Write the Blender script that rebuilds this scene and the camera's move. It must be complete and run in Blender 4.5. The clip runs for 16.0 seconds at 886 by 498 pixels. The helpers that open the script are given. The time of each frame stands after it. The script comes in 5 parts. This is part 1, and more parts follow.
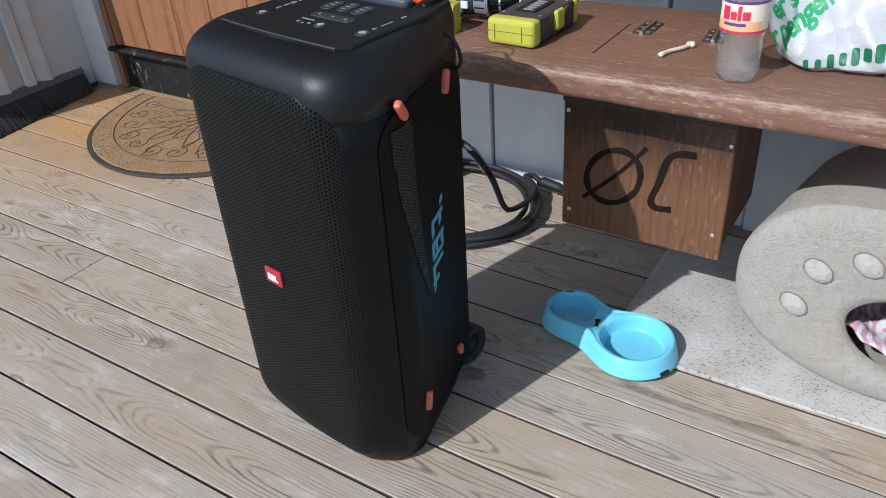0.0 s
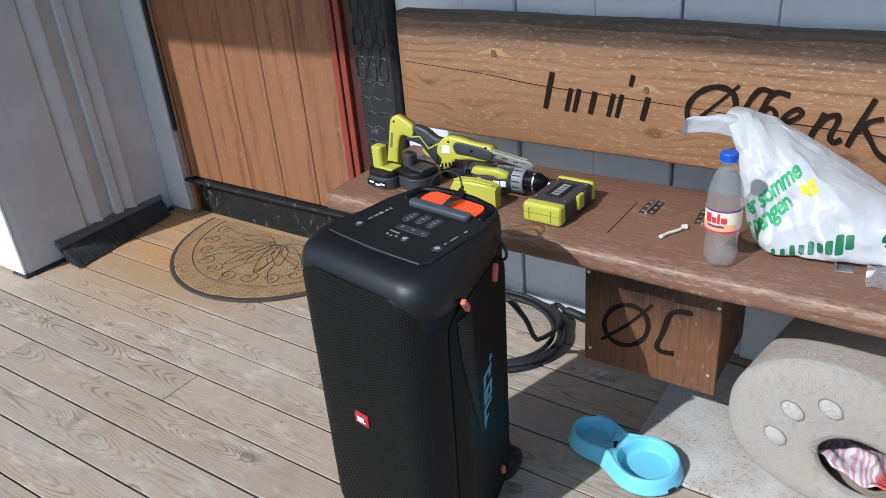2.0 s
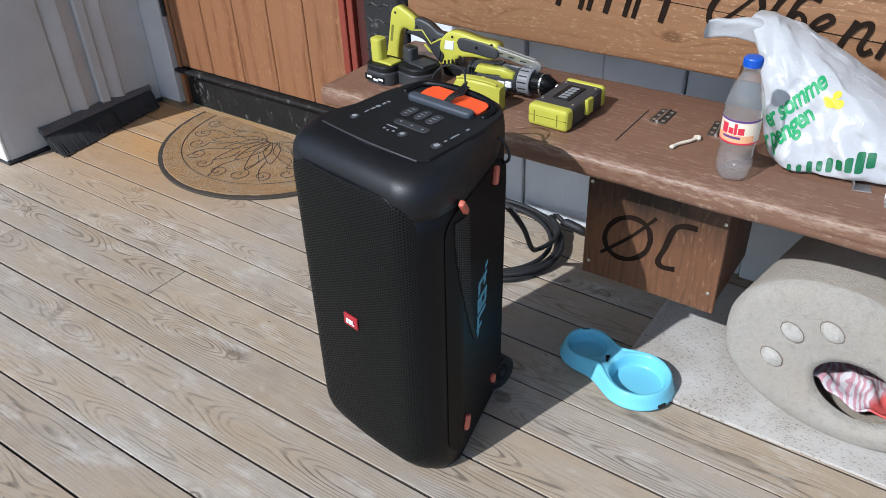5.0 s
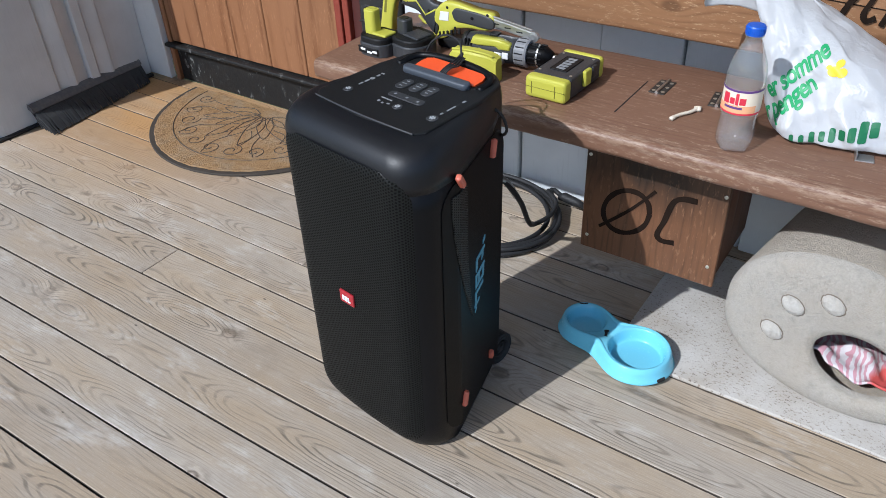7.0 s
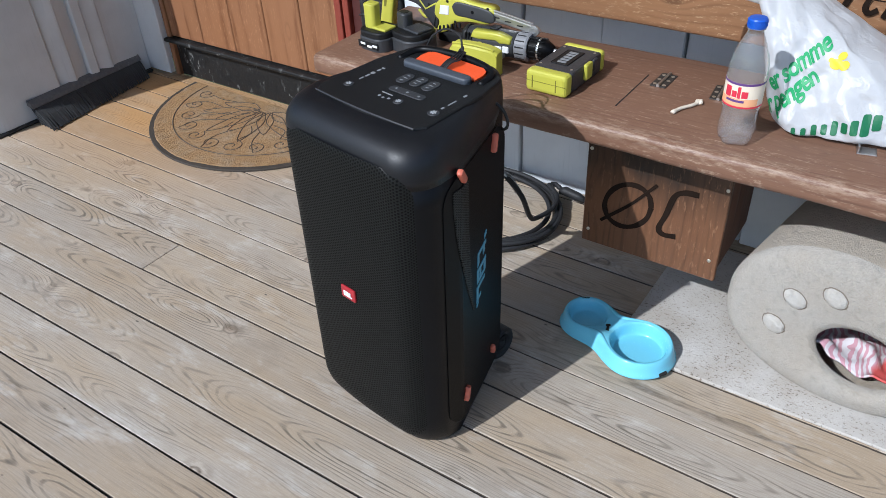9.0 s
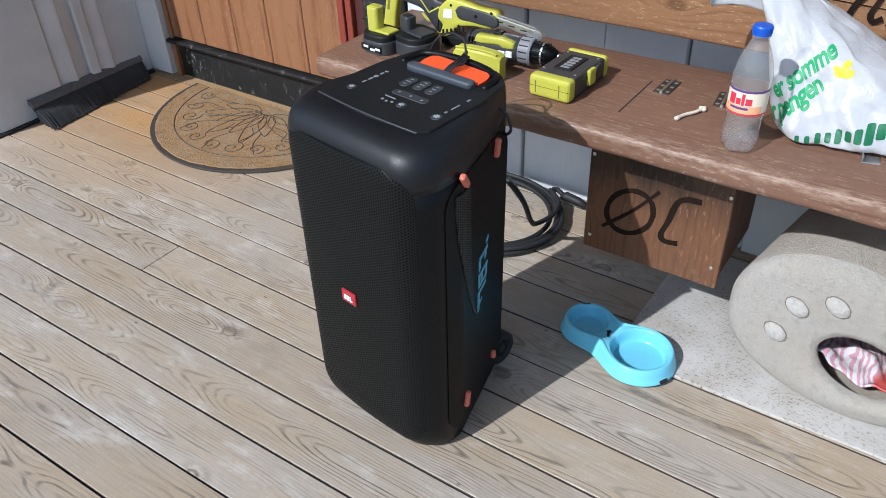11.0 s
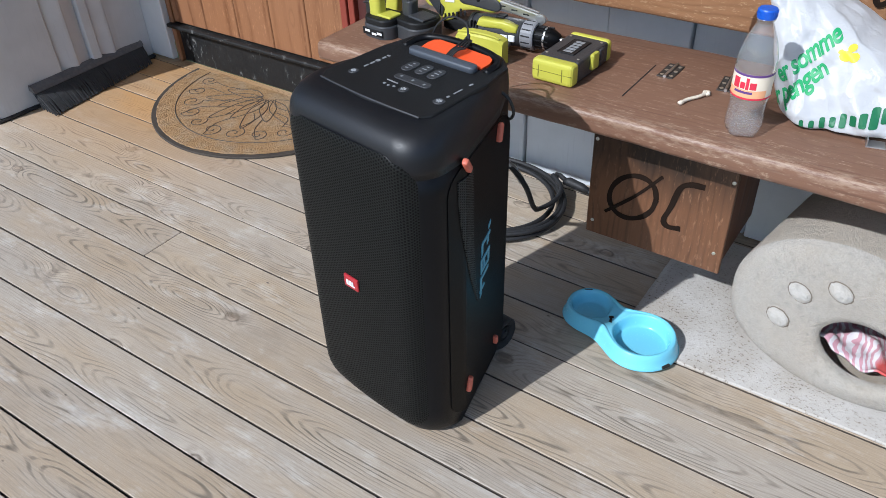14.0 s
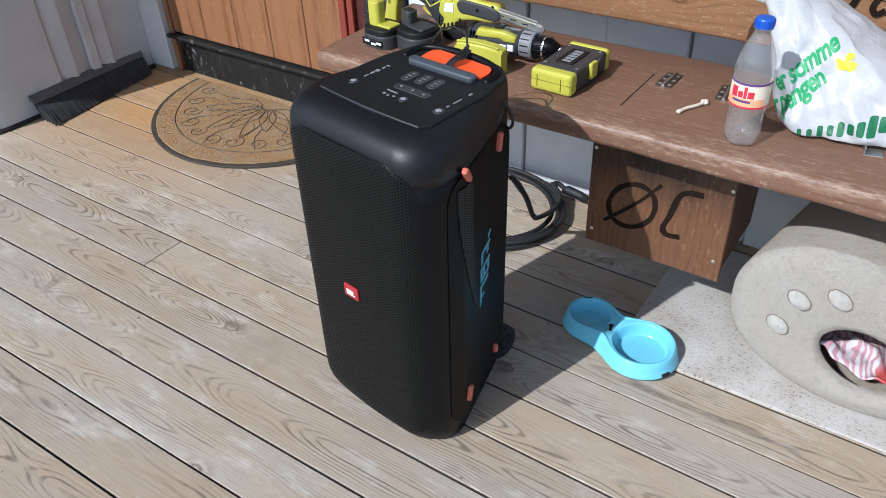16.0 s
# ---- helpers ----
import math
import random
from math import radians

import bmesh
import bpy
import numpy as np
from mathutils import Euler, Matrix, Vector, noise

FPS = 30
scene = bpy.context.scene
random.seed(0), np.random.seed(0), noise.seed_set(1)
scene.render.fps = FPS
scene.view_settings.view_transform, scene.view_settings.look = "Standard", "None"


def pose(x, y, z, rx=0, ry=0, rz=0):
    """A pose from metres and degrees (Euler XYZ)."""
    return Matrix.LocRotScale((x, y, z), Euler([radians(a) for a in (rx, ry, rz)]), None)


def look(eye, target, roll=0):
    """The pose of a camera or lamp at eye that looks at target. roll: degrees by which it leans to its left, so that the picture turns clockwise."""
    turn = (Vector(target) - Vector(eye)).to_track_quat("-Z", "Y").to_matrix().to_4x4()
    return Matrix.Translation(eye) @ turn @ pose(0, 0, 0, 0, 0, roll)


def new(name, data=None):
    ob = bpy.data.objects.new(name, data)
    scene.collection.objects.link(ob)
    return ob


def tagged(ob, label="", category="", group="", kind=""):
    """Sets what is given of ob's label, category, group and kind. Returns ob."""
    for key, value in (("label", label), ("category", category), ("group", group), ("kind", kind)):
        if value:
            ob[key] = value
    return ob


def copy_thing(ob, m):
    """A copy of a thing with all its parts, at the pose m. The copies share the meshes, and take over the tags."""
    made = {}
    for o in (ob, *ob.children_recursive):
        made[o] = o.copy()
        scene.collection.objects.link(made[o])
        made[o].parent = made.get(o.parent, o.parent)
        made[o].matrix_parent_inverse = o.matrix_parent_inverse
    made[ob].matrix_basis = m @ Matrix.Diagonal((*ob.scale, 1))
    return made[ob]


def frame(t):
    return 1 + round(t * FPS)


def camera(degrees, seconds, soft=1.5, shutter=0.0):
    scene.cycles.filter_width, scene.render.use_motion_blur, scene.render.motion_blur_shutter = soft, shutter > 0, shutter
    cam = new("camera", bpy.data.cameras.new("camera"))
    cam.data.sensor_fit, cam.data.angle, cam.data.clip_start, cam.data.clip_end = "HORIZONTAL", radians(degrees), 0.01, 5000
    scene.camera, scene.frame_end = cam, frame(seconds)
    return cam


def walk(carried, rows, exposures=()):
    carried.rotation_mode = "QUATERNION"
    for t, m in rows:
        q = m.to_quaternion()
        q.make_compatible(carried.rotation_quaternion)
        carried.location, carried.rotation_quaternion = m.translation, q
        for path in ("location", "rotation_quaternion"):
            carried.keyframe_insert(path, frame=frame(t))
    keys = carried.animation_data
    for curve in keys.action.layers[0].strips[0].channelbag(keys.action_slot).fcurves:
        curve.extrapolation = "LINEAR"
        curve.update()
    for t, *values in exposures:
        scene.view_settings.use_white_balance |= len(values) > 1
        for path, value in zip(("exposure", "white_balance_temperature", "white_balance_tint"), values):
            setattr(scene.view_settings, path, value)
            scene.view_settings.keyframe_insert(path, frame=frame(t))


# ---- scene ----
cam = camera(59.7, 16.0, soft=0.48)
PATH = [
    (0, (0.022, 0.174, 0.974), (-0.942, 1.55, -0.112), -4.4),
    (0.3, (0.023, 0.174, 0.982), (-0.941, 1.554, -0.098), -4.2),
    (0.5, (0.028, 0.166, 1.016), (-0.964, 1.559, -0.021), -4.5),
    (0.7, (0.039, 0.139, 1.087), (-0.969, 1.529, 0.062), -4.2),
    (1, (0.067, 0.095, 1.184), (-0.922, 1.449, 0.094), -4.5),
    (1.2, (0.092, 0.055, 1.232), (-0.920, 1.461, 0.233), -5.0),
    (1.5, (0.105, 0.004, 1.277), (-0.913, 1.459, 0.356), -3.9),
    (1.7, (0.116, -0.017, 1.283), (-0.917, 1.433, 0.372), -4.5),
    (2, (0.106, -0.021, 1.285), (-0.943, 1.409, 0.36), -5.0),
    (2.5, (0.105, 0.003, 1.271), (-0.949, 1.419, 0.331), -4.5),
    (3, (0.1, 0.007, 1.269), (-0.951, 1.419, 0.319), -4.3),
    (3.5, (0.088, 0.013, 1.266), (-0.955, 1.415, 0.294), -4.1),
    (4, (0.07, 0.02, 1.269), (-0.971, 1.42, 0.292), -3.9),
    (4.5, (0.066, 0.021, 1.261), (-0.97, 1.414, 0.268), -3.1),
    (5, (0.071, 0.016, 1.234), (-0.909, 1.352, 0.113), -2.4),
    (7.5, (0.058, 0.03, 1.221), (-0.892, 1.342, 0.049), -2.8),
    (8, (0.06, 0.028, 1.222), (-0.891, 1.342, 0.051), -2.9),
    (8.5, (0.059, 0.027, 1.222), (-0.895, 1.332, 0.045), -3.2),
    (9, (0.056, 0.03, 1.221), (-0.892, 1.333, 0.036), -3.0),
    (11.5, (0.049, 0.033, 1.219), (-0.901, 1.343, 0.042), -2.3),
    (12, (0.05, 0.034, 1.219), (-0.902, 1.33, 0.029), -2.9),
    (12.5, (0.05, 0.035, 1.219), (-0.9, 1.33, 0.028), -2.9),
    (13, (0.052, 0.032, 1.217), (-0.897, 1.329, 0.027), -2.7),
    (13.5, (0.052, 0.03, 1.22), (-0.9, 1.328, 0.033), -2.6),
    (14, (0.048, 0.033, 1.216), (-0.894, 1.321, 0.01), -2.5),
    (14.5, (0.046, 0.034, 1.214), (-0.895, 1.316, 0.001), -2.9),
    (15, (0.046, 0.035, 1.215), (-0.893, 1.32, 0.003), -2.8),
    (15.5, (0.048, 0.033, 1.216), (-0.892, 1.328, 0.016), -2.5),
    (16, (0.048, 0.031, 1.219), (-0.899, 1.331, 0.03), -2.6),
]
walk(cam, [(t, look(eye, target, roll)) for t, eye, target, roll in PATH], exposures=[(0, 0.06, 5700, 8), (3, 0.06, 5740, 8), (5, 0.06, 5740, 8), (9, 0.06, 5680, 8), (11.5, 0.16, 5680, 8), (16, 0.16, 5720, 8)])

# ---- light ----
SUN_DIR = Vector((0.274, 0.962, -0.854)).normalized()      # the way the sunlight travels
world = bpy.data.worlds.new("sky")
scene.world = world
world.use_nodes = True
wn, wl = world.node_tree.nodes, world.node_tree.links
sky = wn.new("ShaderNodeTexSky")
sky.sky_type = "NISHITA"
sky.sun_disc = False
sky.sun_elevation = radians(40.5)
sky.sun_rotation = math.atan2(-SUN_DIR.x, -SUN_DIR.y)
wn["Background"].inputs["Strength"].default_value = 0.15
wl.new(sky.outputs[0], wn["Background"].inputs["Color"])
sun_data = bpy.data.lights.new("sun", "SUN")
sun_data.energy, sun_data.angle, sun_data.color = 4.3, radians(0.6), (1.0, 0.965, 0.925)
sun = new("sun", sun_data)
sun.matrix_world = look((0, 0, 6), Vector((0, 0, 6)) + SUN_DIR)

# ---- materials ----


class Nodes:
    """A little wrapper to chain shader nodes."""

    def __init__(self, name):
        self.mat = bpy.data.materials.new(name)
        self.mat.use_nodes = True
        self.t = self.mat.node_tree
        self.bsdf = self.t.nodes["Principled BSDF"]

    def put(self, socket, v):
        if isinstance(v, bpy.types.NodeSocket):
            self.t.links.new(v, socket)
        elif v is not None:
            if socket.type == "RGBA" and len(v) == 3:
                v = (*v, 1)
            socket.default_value = v

    def math(self, op, a, b=None, c=None, clamp=False):
        n = self.t.nodes.new("ShaderNodeMath")
        n.operation, n.use_clamp = op, clamp
        for s, v in zip(n.inputs, (a, b, c)):
            self.put(s, v)
        return n.outputs[0]

    def vec(self, op, a, b=None):
        n = self.t.nodes.new("ShaderNodeVectorMath")
        n.operation = op
        self.put(n.inputs[0], a)
        self.put(n.inputs[1], b)
        return n.outputs[0]

    def xyz(self, v):
        n = self.t.nodes.new("ShaderNodeSeparateXYZ")
        self.put(n.inputs[0], v)
        return n.outputs

    def join(self, x, y, z):
        n = self.t.nodes.new("ShaderNodeCombineXYZ")
        for s, v in zip(n.inputs, (x, y, z)):
            self.put(s, v)
        return n.outputs[0]

    def coord(self, kind="Object"):
        return self.t.nodes.new("ShaderNodeTexCoord").outputs[kind]

    def position(self):
        return self.t.nodes.new("ShaderNodeNewGeometry").outputs["Position"]

    def rand(self):
        return self.t.nodes.new("ShaderNodeObjectInfo").outputs["Random"]

    def noise(self, v, scale, detail=3.0, rough=0.5, distort=0.0):
        n = self.t.nodes.new("ShaderNodeTexNoise")
        self.put(n.inputs["Vector"], v)
        for k, x in (("Scale", scale), ("Detail", detail), ("Roughness", rough), ("Distortion", distort)):
            n.inputs[k].default_value = x
        return n.outputs[0]

    def voronoi(self, v, scale, randomness=1.0, feature="F1", out=0):
        n = self.t.nodes.new("ShaderNodeTexVoronoi")
        n.feature = feature
        self.put(n.inputs["Vector"], v)
        n.inputs["Scale"].default_value = scale
        n.inputs["Randomness"].default_value = randomness
        return n.outputs[out]

    def ramp(self, f, *stops):
        n = self.t.nodes.new("ShaderNodeValToRGB")
        self.put(n.inputs[0], f)
        e = n.color_ramp.elements
        while len(e) < len(stops):
            e.new(0.5)
        for el, (p, c) in zip(e, stops):
            el.position, el.color = p, ((c, c, c, 1) if isinstance(c, (int, float)) else (*c, 1))
        return n.outputs[0]

    def map(self, f, a, b, c=0.0, d=1.0):
        n = self.t.nodes.new("ShaderNodeMapRange")
        for s, v in zip(n.inputs, (f, a, b, c, d)):
            self.put(s, v)
        return n.outputs[0]

    def mix(self, f, a, b, mode="MIX"):
        n = self.t.nodes.new("ShaderNodeMix")
        n.data_type, n.blend_type = "RGBA", mode
        self.put(n.inputs[0], f)
        self.put(n.inputs[6], a)
        self.put(n.inputs[7], b)
        return n.outputs[2]

    def done(self, color, rough=0.6, height=None, depth=0.001, strength=1.0, metal=0.0, spec=0.5, **more):
        self.put(self.bsdf.inputs["Base Color"], color)
        self.put(self.bsdf.inputs["Roughness"], rough)
        self.put(self.bsdf.inputs["Metallic"], metal)
        self.put(self.bsdf.inputs["Specular IOR Level"], spec)
        for k, v in more.items():
            self.put(self.bsdf.inputs[k.replace("_", " ")], v)
        if height is not None:
            b = self.t.nodes.new("ShaderNodeBump")
            b.inputs["Strength"].default_value = strength
            b.inputs["Distance"].default_value = depth
            self.put(b.inputs["Height"], height)
            self.t.links.new(b.outputs[0], self.bsdf.inputs["Normal"])
        return self.mat


def plain(name, color, rough=0.5, metal=0.0, vary=0.12, scale=30.0, depth=0.0004, spec=0.5):
    """A painted, moulded or metal surface with slight mottling and fine relief."""
    n = Nodes(name)
    co = n.coord()
    big = n.noise(co, scale * 0.25, 3)
    fine = n.noise(co, scale * 8, 4)
    lo = tuple(c * (1 - vary) for c in color)
    hi = tuple(min(1, c * (1 + vary)) for c in color)
    col = n.mix(big, lo, hi)
    r = n.map(fine, 0.3, 0.7, max(0.05, rough - 0.07), min(1, rough + 0.07))
    return n.done(col, r, fine, depth, 0.6, metal, spec)


def wood(name, light, dark, along="x", lines=110.0, knots=1.0, rough=0.6, wear=None, worn=0.0, grey=None,
         tint=0.12, depth=0.0012, spec=0.4, warp=9.0, contrast=1.0, edge=0.0, thin=3.0, fleck=1.0, stain_shade_from=0.0, stain_shade=(0.125, 0.082, 0.058)):
    """Sawn timber: grain lines that flow round knots, fine fibres, stains and worn patches."""
    n = Nodes(name)
    x, y, z = n.xyz(n.coord())
    u, v, w = {"x": (x, y, z), "z": (z, x, y), "y": (y, x, z)}[along]
    r = n.rand()
    u = n.math("MULTIPLY_ADD", r, 37.0, u)
    v2 = n.math("MULTIPLY_ADD", r, 13.0, n.math("ADD", v, n.math("MULTIPLY", w, 0.8)))
    knot_co = n.join(n.math("MULTIPLY", u, 3.6), n.math("MULTIPLY", v2, 9.0), 0.0)
    d = n.voronoi(knot_co, 1.0)
    near = n.math("EXPONENT", n.math("MULTIPLY", d, -6.0))
    slow = n.noise(n.join(n.math("MULTIPLY", u, 1.3), n.math("MULTIPLY", v2, 9.0), 0.0), 1.0, 2)
    phase = n.math("MULTIPLY", v2, lines)
    phase = n.math("MULTIPLY_ADD", slow, warp, phase)
    phase = n.math("MULTIPLY_ADD", near, 0.085 * lines * knots, phase)
    grain = n.math("MULTIPLY_ADD", n.math("SINE", phase), 0.5, 0.5)
    grain = n.math("POWER", grain, thin)
    breaks = n.noise(n.join(n.math("MULTIPLY", u, 6.0), n.math("MULTIPLY", v2, 55.0), 1.0), 1.0, 3, 0.6)
    grain = n.math("MULTIPLY", grain, n.map(breaks, 0.38, 0.62))
    fibre = n.noise(n.join(n.math("MULTIPLY", u, 7.0), n.math("MULTIPLY", v2, 420.0), w), 1.0, 3)
    patch = n.noise(n.join(n.math("MULTIPLY", u, 2.2), n.math("MULTIPLY", v2, 7.0), 0.3), 1.0, 4, 0.6)
    strength = n.map(n.noise(n.join(n.math("MULTIPLY", u, 1.6), n.math("MULTIPLY", v2, 5.0), 2.0), 1.0, 2), 0.32, 0.62, 0.2, 1.15 * contrast)
    g = n.math("MULTIPLY", grain, strength)
    g = n.math("MULTIPLY_ADD", fibre, 0.35, n.math("MULTIPLY", g, 0.75), clamp=True)
    col = n.mix(g, light, dark)
    e = n.math("MULTIPLY", n.math("SUBTRACT", d, 0.105), 42.0)
    ring = n.math("EXPONENT", n.math("MULTIPLY", n.math("MULTIPLY", e, e), -1.0))
    pick = n.map(n.voronoi(knot_co, 1.0, out=1), 0.25, 0.45)
    heart = n.math("MULTIPLY", n.map(d, 0.07, 0.11, 1.0, 0.0), pick)
    col = n.mix(n.math("MULTIPLY", heart, 0.5 * min(1, knots)), col, tuple(c * 1.25 for c in light))
    col = n.mix(n.math("MULTIPLY", n.math("MULTIPLY", ring, pick), 0.75 * min(1, knots)), col, tuple(c * 0.6 for c in dark))
    if grey:
        col = n.mix(n.map(patch, 0.38, 0.62, 0.0, 0.85), col, n.mix(g, grey, tuple(c * 0.5 for c in grey)))
    if stain_shade_from:    # grey-brown weathering along the back board's upper part; on the box, painted seat shade
        s = n.math("MULTIPLY", n.map(z, stain_shade_from, stain_shade_from + 0.09), n.map(patch, 0.3, 0.6, 0.45, 0.95))
        col = n.mix(s, col, n.mix(g, stain_shade, tuple(c * 0.52 for c in stain_shade)))
    if wear:
        chips = n.noise(n.join(n.math("MULTIPLY", u, 30.0 * fleck), n.math("MULTIPLY", v2, 130.0 * fleck), w), 1.0, 4, 0.7)
        big = n.noise(n.join(n.math("MULTIPLY", u, 2.0), n.math("MULTIPLY", v2, 6.0), 5.0), 1.0, 3)
        c = n.math("MULTIPLY", n.map(chips, 0.56, 0.66), n.map(big, 0.34, 0.62, 0.08, 1.0))
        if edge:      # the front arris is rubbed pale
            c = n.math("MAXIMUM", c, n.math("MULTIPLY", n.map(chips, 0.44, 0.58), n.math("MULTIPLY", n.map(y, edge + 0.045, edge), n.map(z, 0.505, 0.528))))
        col = n.mix(n.math("MULTIPLY", c, worn), col, wear)
    col = n.mix(1.0, col, n.ramp(n.math("FRACT", n.math("MULTIPLY", r, 7.31)), (0, 1 - tint), (1, 1.0)), "MULTIPLY")
    h = n.math("MULTIPLY_ADD", fibre, 0.5, n.math("MULTIPLY", g, -0.8))
    ro = n.map(patch, 0.3, 0.7, rough - 0.08, rough + 0.1)
    return n.done(col, ro, h, depth, 0.7, 0.0, spec)


def deck_timber(name):
    """Flat-sawn weathered pine: growth rings cut lengthwise, so that they form tongues in the middle of a board and lines at its sides."""
    n = Nodes(name)
    x, y, z = n.xyz(n.coord())
    r = n.rand()
    r2 = n.math("FRACT", n.math("MULTIPLY", r, 17.3))
    u = n.math("MULTIPLY_ADD", r, 37.0, x)
    v = n.math("ADD", y, n.math("MULTIPLY_ADD", r2, 0.06, -0.03))
    row = n.math("MULTIPLY_ADD", r, 13.0, y)
    depth = n.noise(n.join(n.math("MULTIPLY", u, 1.5), r, 0.0), 1.0, 2, 0.45)
    depth = n.map(depth, 0.3, 0.7, -0.006, 0.060)
    ring = n.math("SQRT", n.math("ADD", n.math("MULTIPLY", v, v), n.math("MULTIPLY_ADD", depth, depth, 0.00004)))
    knot_co = n.join(n.math("MULTIPLY", u, 4.2), n.math("MULTIPLY", row, 7.0), 0.0)
    d = n.voronoi(knot_co, 1.0)
    shape = n.noise(n.join(n.math("MULTIPLY", u, 14.0), n.math("MULTIPLY", row, 30.0), 4.0), 1.0, 2)
    d2 = n.math("MULTIPLY_ADD", n.math("SUBTRACT", shape, 0.5), 0.12, d)
    near = n.math("EXPONENT", n.math("MULTIPLY", d2, -5.5))
    ring = n.math("MULTIPLY_ADD", near, 0.030, ring)
    wob = n.noise(n.join(n.math("MULTIPLY", u, 5.0), n.math("MULTIPLY", row, 26.0), 2.0), 1.0, 3, 0.55)
    ring = n.math("MULTIPLY_ADD", n.math("SUBTRACT", wob, 0.5), 0.007, ring)
    wave = n.math("SINE", n.math("MULTIPLY", ring, 2 * math.pi / 0.0062))
    line = n.map(wave, 0.15, 0.95)
    breaks = n.noise(n.join(n.math("MULTIPLY", u, 8.0), n.math("MULTIPLY", row, 70.0), 1.0), 1.0, 4, 0.6)
    bold = n.noise(n.join(n.math("MULTIPLY", u, 2.2), n.math("MULTIPLY", row, 9.0), 6.0), 1.0, 3)
    line = n.math("MULTIPLY", line, n.map(breaks, 0.36, 0.58, 0.15, 1.0))
    line = n.math("MULTIPLY", line, n.map(bold, 0.38, 0.60, 0.14, 1.1))
    zone = n.math("MAXIMUM", n.map(n.math("ABSOLUTE", v), 0.012, 0.05, 1.0, 0.35), n.map(d2, 0.15, 0.40, 1.0, 0.0))
    line = n.math("MULTIPLY", line, zone)
    fibre = n.noise(n.join(n.math("MULTIPLY", u, 10.0), n.math("MULTIPLY", row, 430.0), 0.0), 1.0, 4, 0.6)
    grit = n.noise(n.join(n.math("MULTIPLY", u, 160.0), n.math("MULTIPLY", row, 420.0), 0.0), 1.0, 3, 0.6)
    patch = n.noise(n.join(n.math("MULTIPLY", u, 1.8), n.math("MULTIPLY", row, 6.0), 0.3), 1.0, 4, 0.6)
    base = n.mix(n.map(patch, 0.40, 0.62), (0.420, 0.328, 0.228), (0.415, 0.360, 0.295))
    base = n.mix(n.map(fibre, 0.42, 0.72, 0.0, 0.5), base, (0.235, 0.19, 0.145))
    base = n.mix(n.map(grit, 0.55, 0.78, 0.0, 0.35), base, (0.60, 0.55, 0.48))
    halo = n.map(d2, 0.10, 0.34, 0.45, 0.0)
    base = n.mix(halo, base, (0.56, 0.48, 0.39))
    col = n.mix(n.math("MULTIPLY", line, 0.82, clamp=True), base, (0.140, 0.115, 0.088))
    bleach = n.noise(n.join(n.math("MULTIPLY", u, 4.5), n.math("MULTIPLY", row, 13.0), 8.0), 1.0, 5, 0.7)
    col = n.mix(n.map(bleach, 0.54, 0.72, 0.0, 0.65), col, (0.60, 0.56, 0.51))
    grime = n.noise(n.join(n.math("MULTIPLY", u, 3.0), n.math("MULTIPLY", row, 6.0), 12.0), 1.0, 6, 0.7)
    col = n.mix(n.map(grime, 0.56, 0.75, 0.0, 0.5), col, (0.20, 0.155, 0.115))
    pick = n.map(n.voronoi(knot_co, 1.0, out=1), 0.2, 0.3)
    e = n.math("MULTIPLY", n.math("SUBTRACT", d2, 0.085), 60.0)
    rim = n.math("MULTIPLY", n.math("EXPONENT", n.math("MULTIPLY", n.math("MULTIPLY", e, e), -1.0)), pick)
    heart = n.math("MULTIPLY", n.map(d2, 0.05, 0.085, 1.0, 0.0), pick)
    col = n.mix(n.math("MULTIPLY", heart, n.map(shape, 0.35, 0.6, 0.2, 0.9)), col, (0.30, 0.225, 0.16))
    col = n.mix(n.math("MULTIPLY", rim, n.map(breaks, 0.35, 0.6, 0.25, 0.85)), col, (0.115, 0.085, 0.06))
    pin = n.voronoi(n.join(n.math("MULTIPLY", u, 8.0), n.math("MULTIPLY", row, 16.0), 3.0), 1.0)
    col = n.mix(n.map(pin, 0.025, 0.05, 0.85, 0.0), col, (0.09, 0.07, 0.055))
    smudge = n.map(n.noise(n.join(n.math("MULTIPLY", u, 20.0), n.math("MULTIPLY", row, 34.0), 15.0), 1.0, 3), 0.46, 0.64, 0.0, 0.8)
    col = n.mix(n.math("MULTIPLY", smudge, n.map(d2, 0.06, 0.30, 1.0, 0.0)), col, (0.17, 0.135, 0.10))
    side = n.math("ABSOLUTE", y)
    chips = n.noise(n.join(n.math("MULTIPLY", u, 26.0), n.math("MULTIPLY", row, 60.0), 9.0), 1.0, 4, 0.7)
    col = n.mix(n.math("MULTIPLY", n.map(side, 0.0535, 0.0585), n.map(chips, 0.56, 0.66, 0.0, 0.55)), col, (0.60, 0.54, 0.46))
    px, py, pz = n.xyz(n.position())          # boards by the door are less bleached
    s = n.math("MULTIPLY", n.map(py, 1.02, 1.45), n.map(px, -1.5, -2.1))
    s = n.math("MULTIPLY", s, n.map(patch, 0.25, 0.6, 0.35, 1.0))
    col = n.mix(s, col, n.mix(n.math("MULTIPLY_ADD", fibre, 0.4, n.math("MULTIPLY", line, 0.6)), (0.52, 0.31, 0.135), (0.27, 0.14, 0.055)))
    col = n.mix(1.0, col, n.mix(r2, (0.86, 0.84, 0.82), (1.0, 1.0, 1.0)), "MULTIPLY")
    h = n.math("MULTIPLY_ADD", fibre, 0.5, n.math("MULTIPLY_ADD", line, -0.7, n.math("MULTIPLY", rim, -0.5)))
    return n.done(col, n.map(patch, 0.3, 0.7, 0.55, 0.72), h, 0.0010, 0.6, 0.0, 0.35)


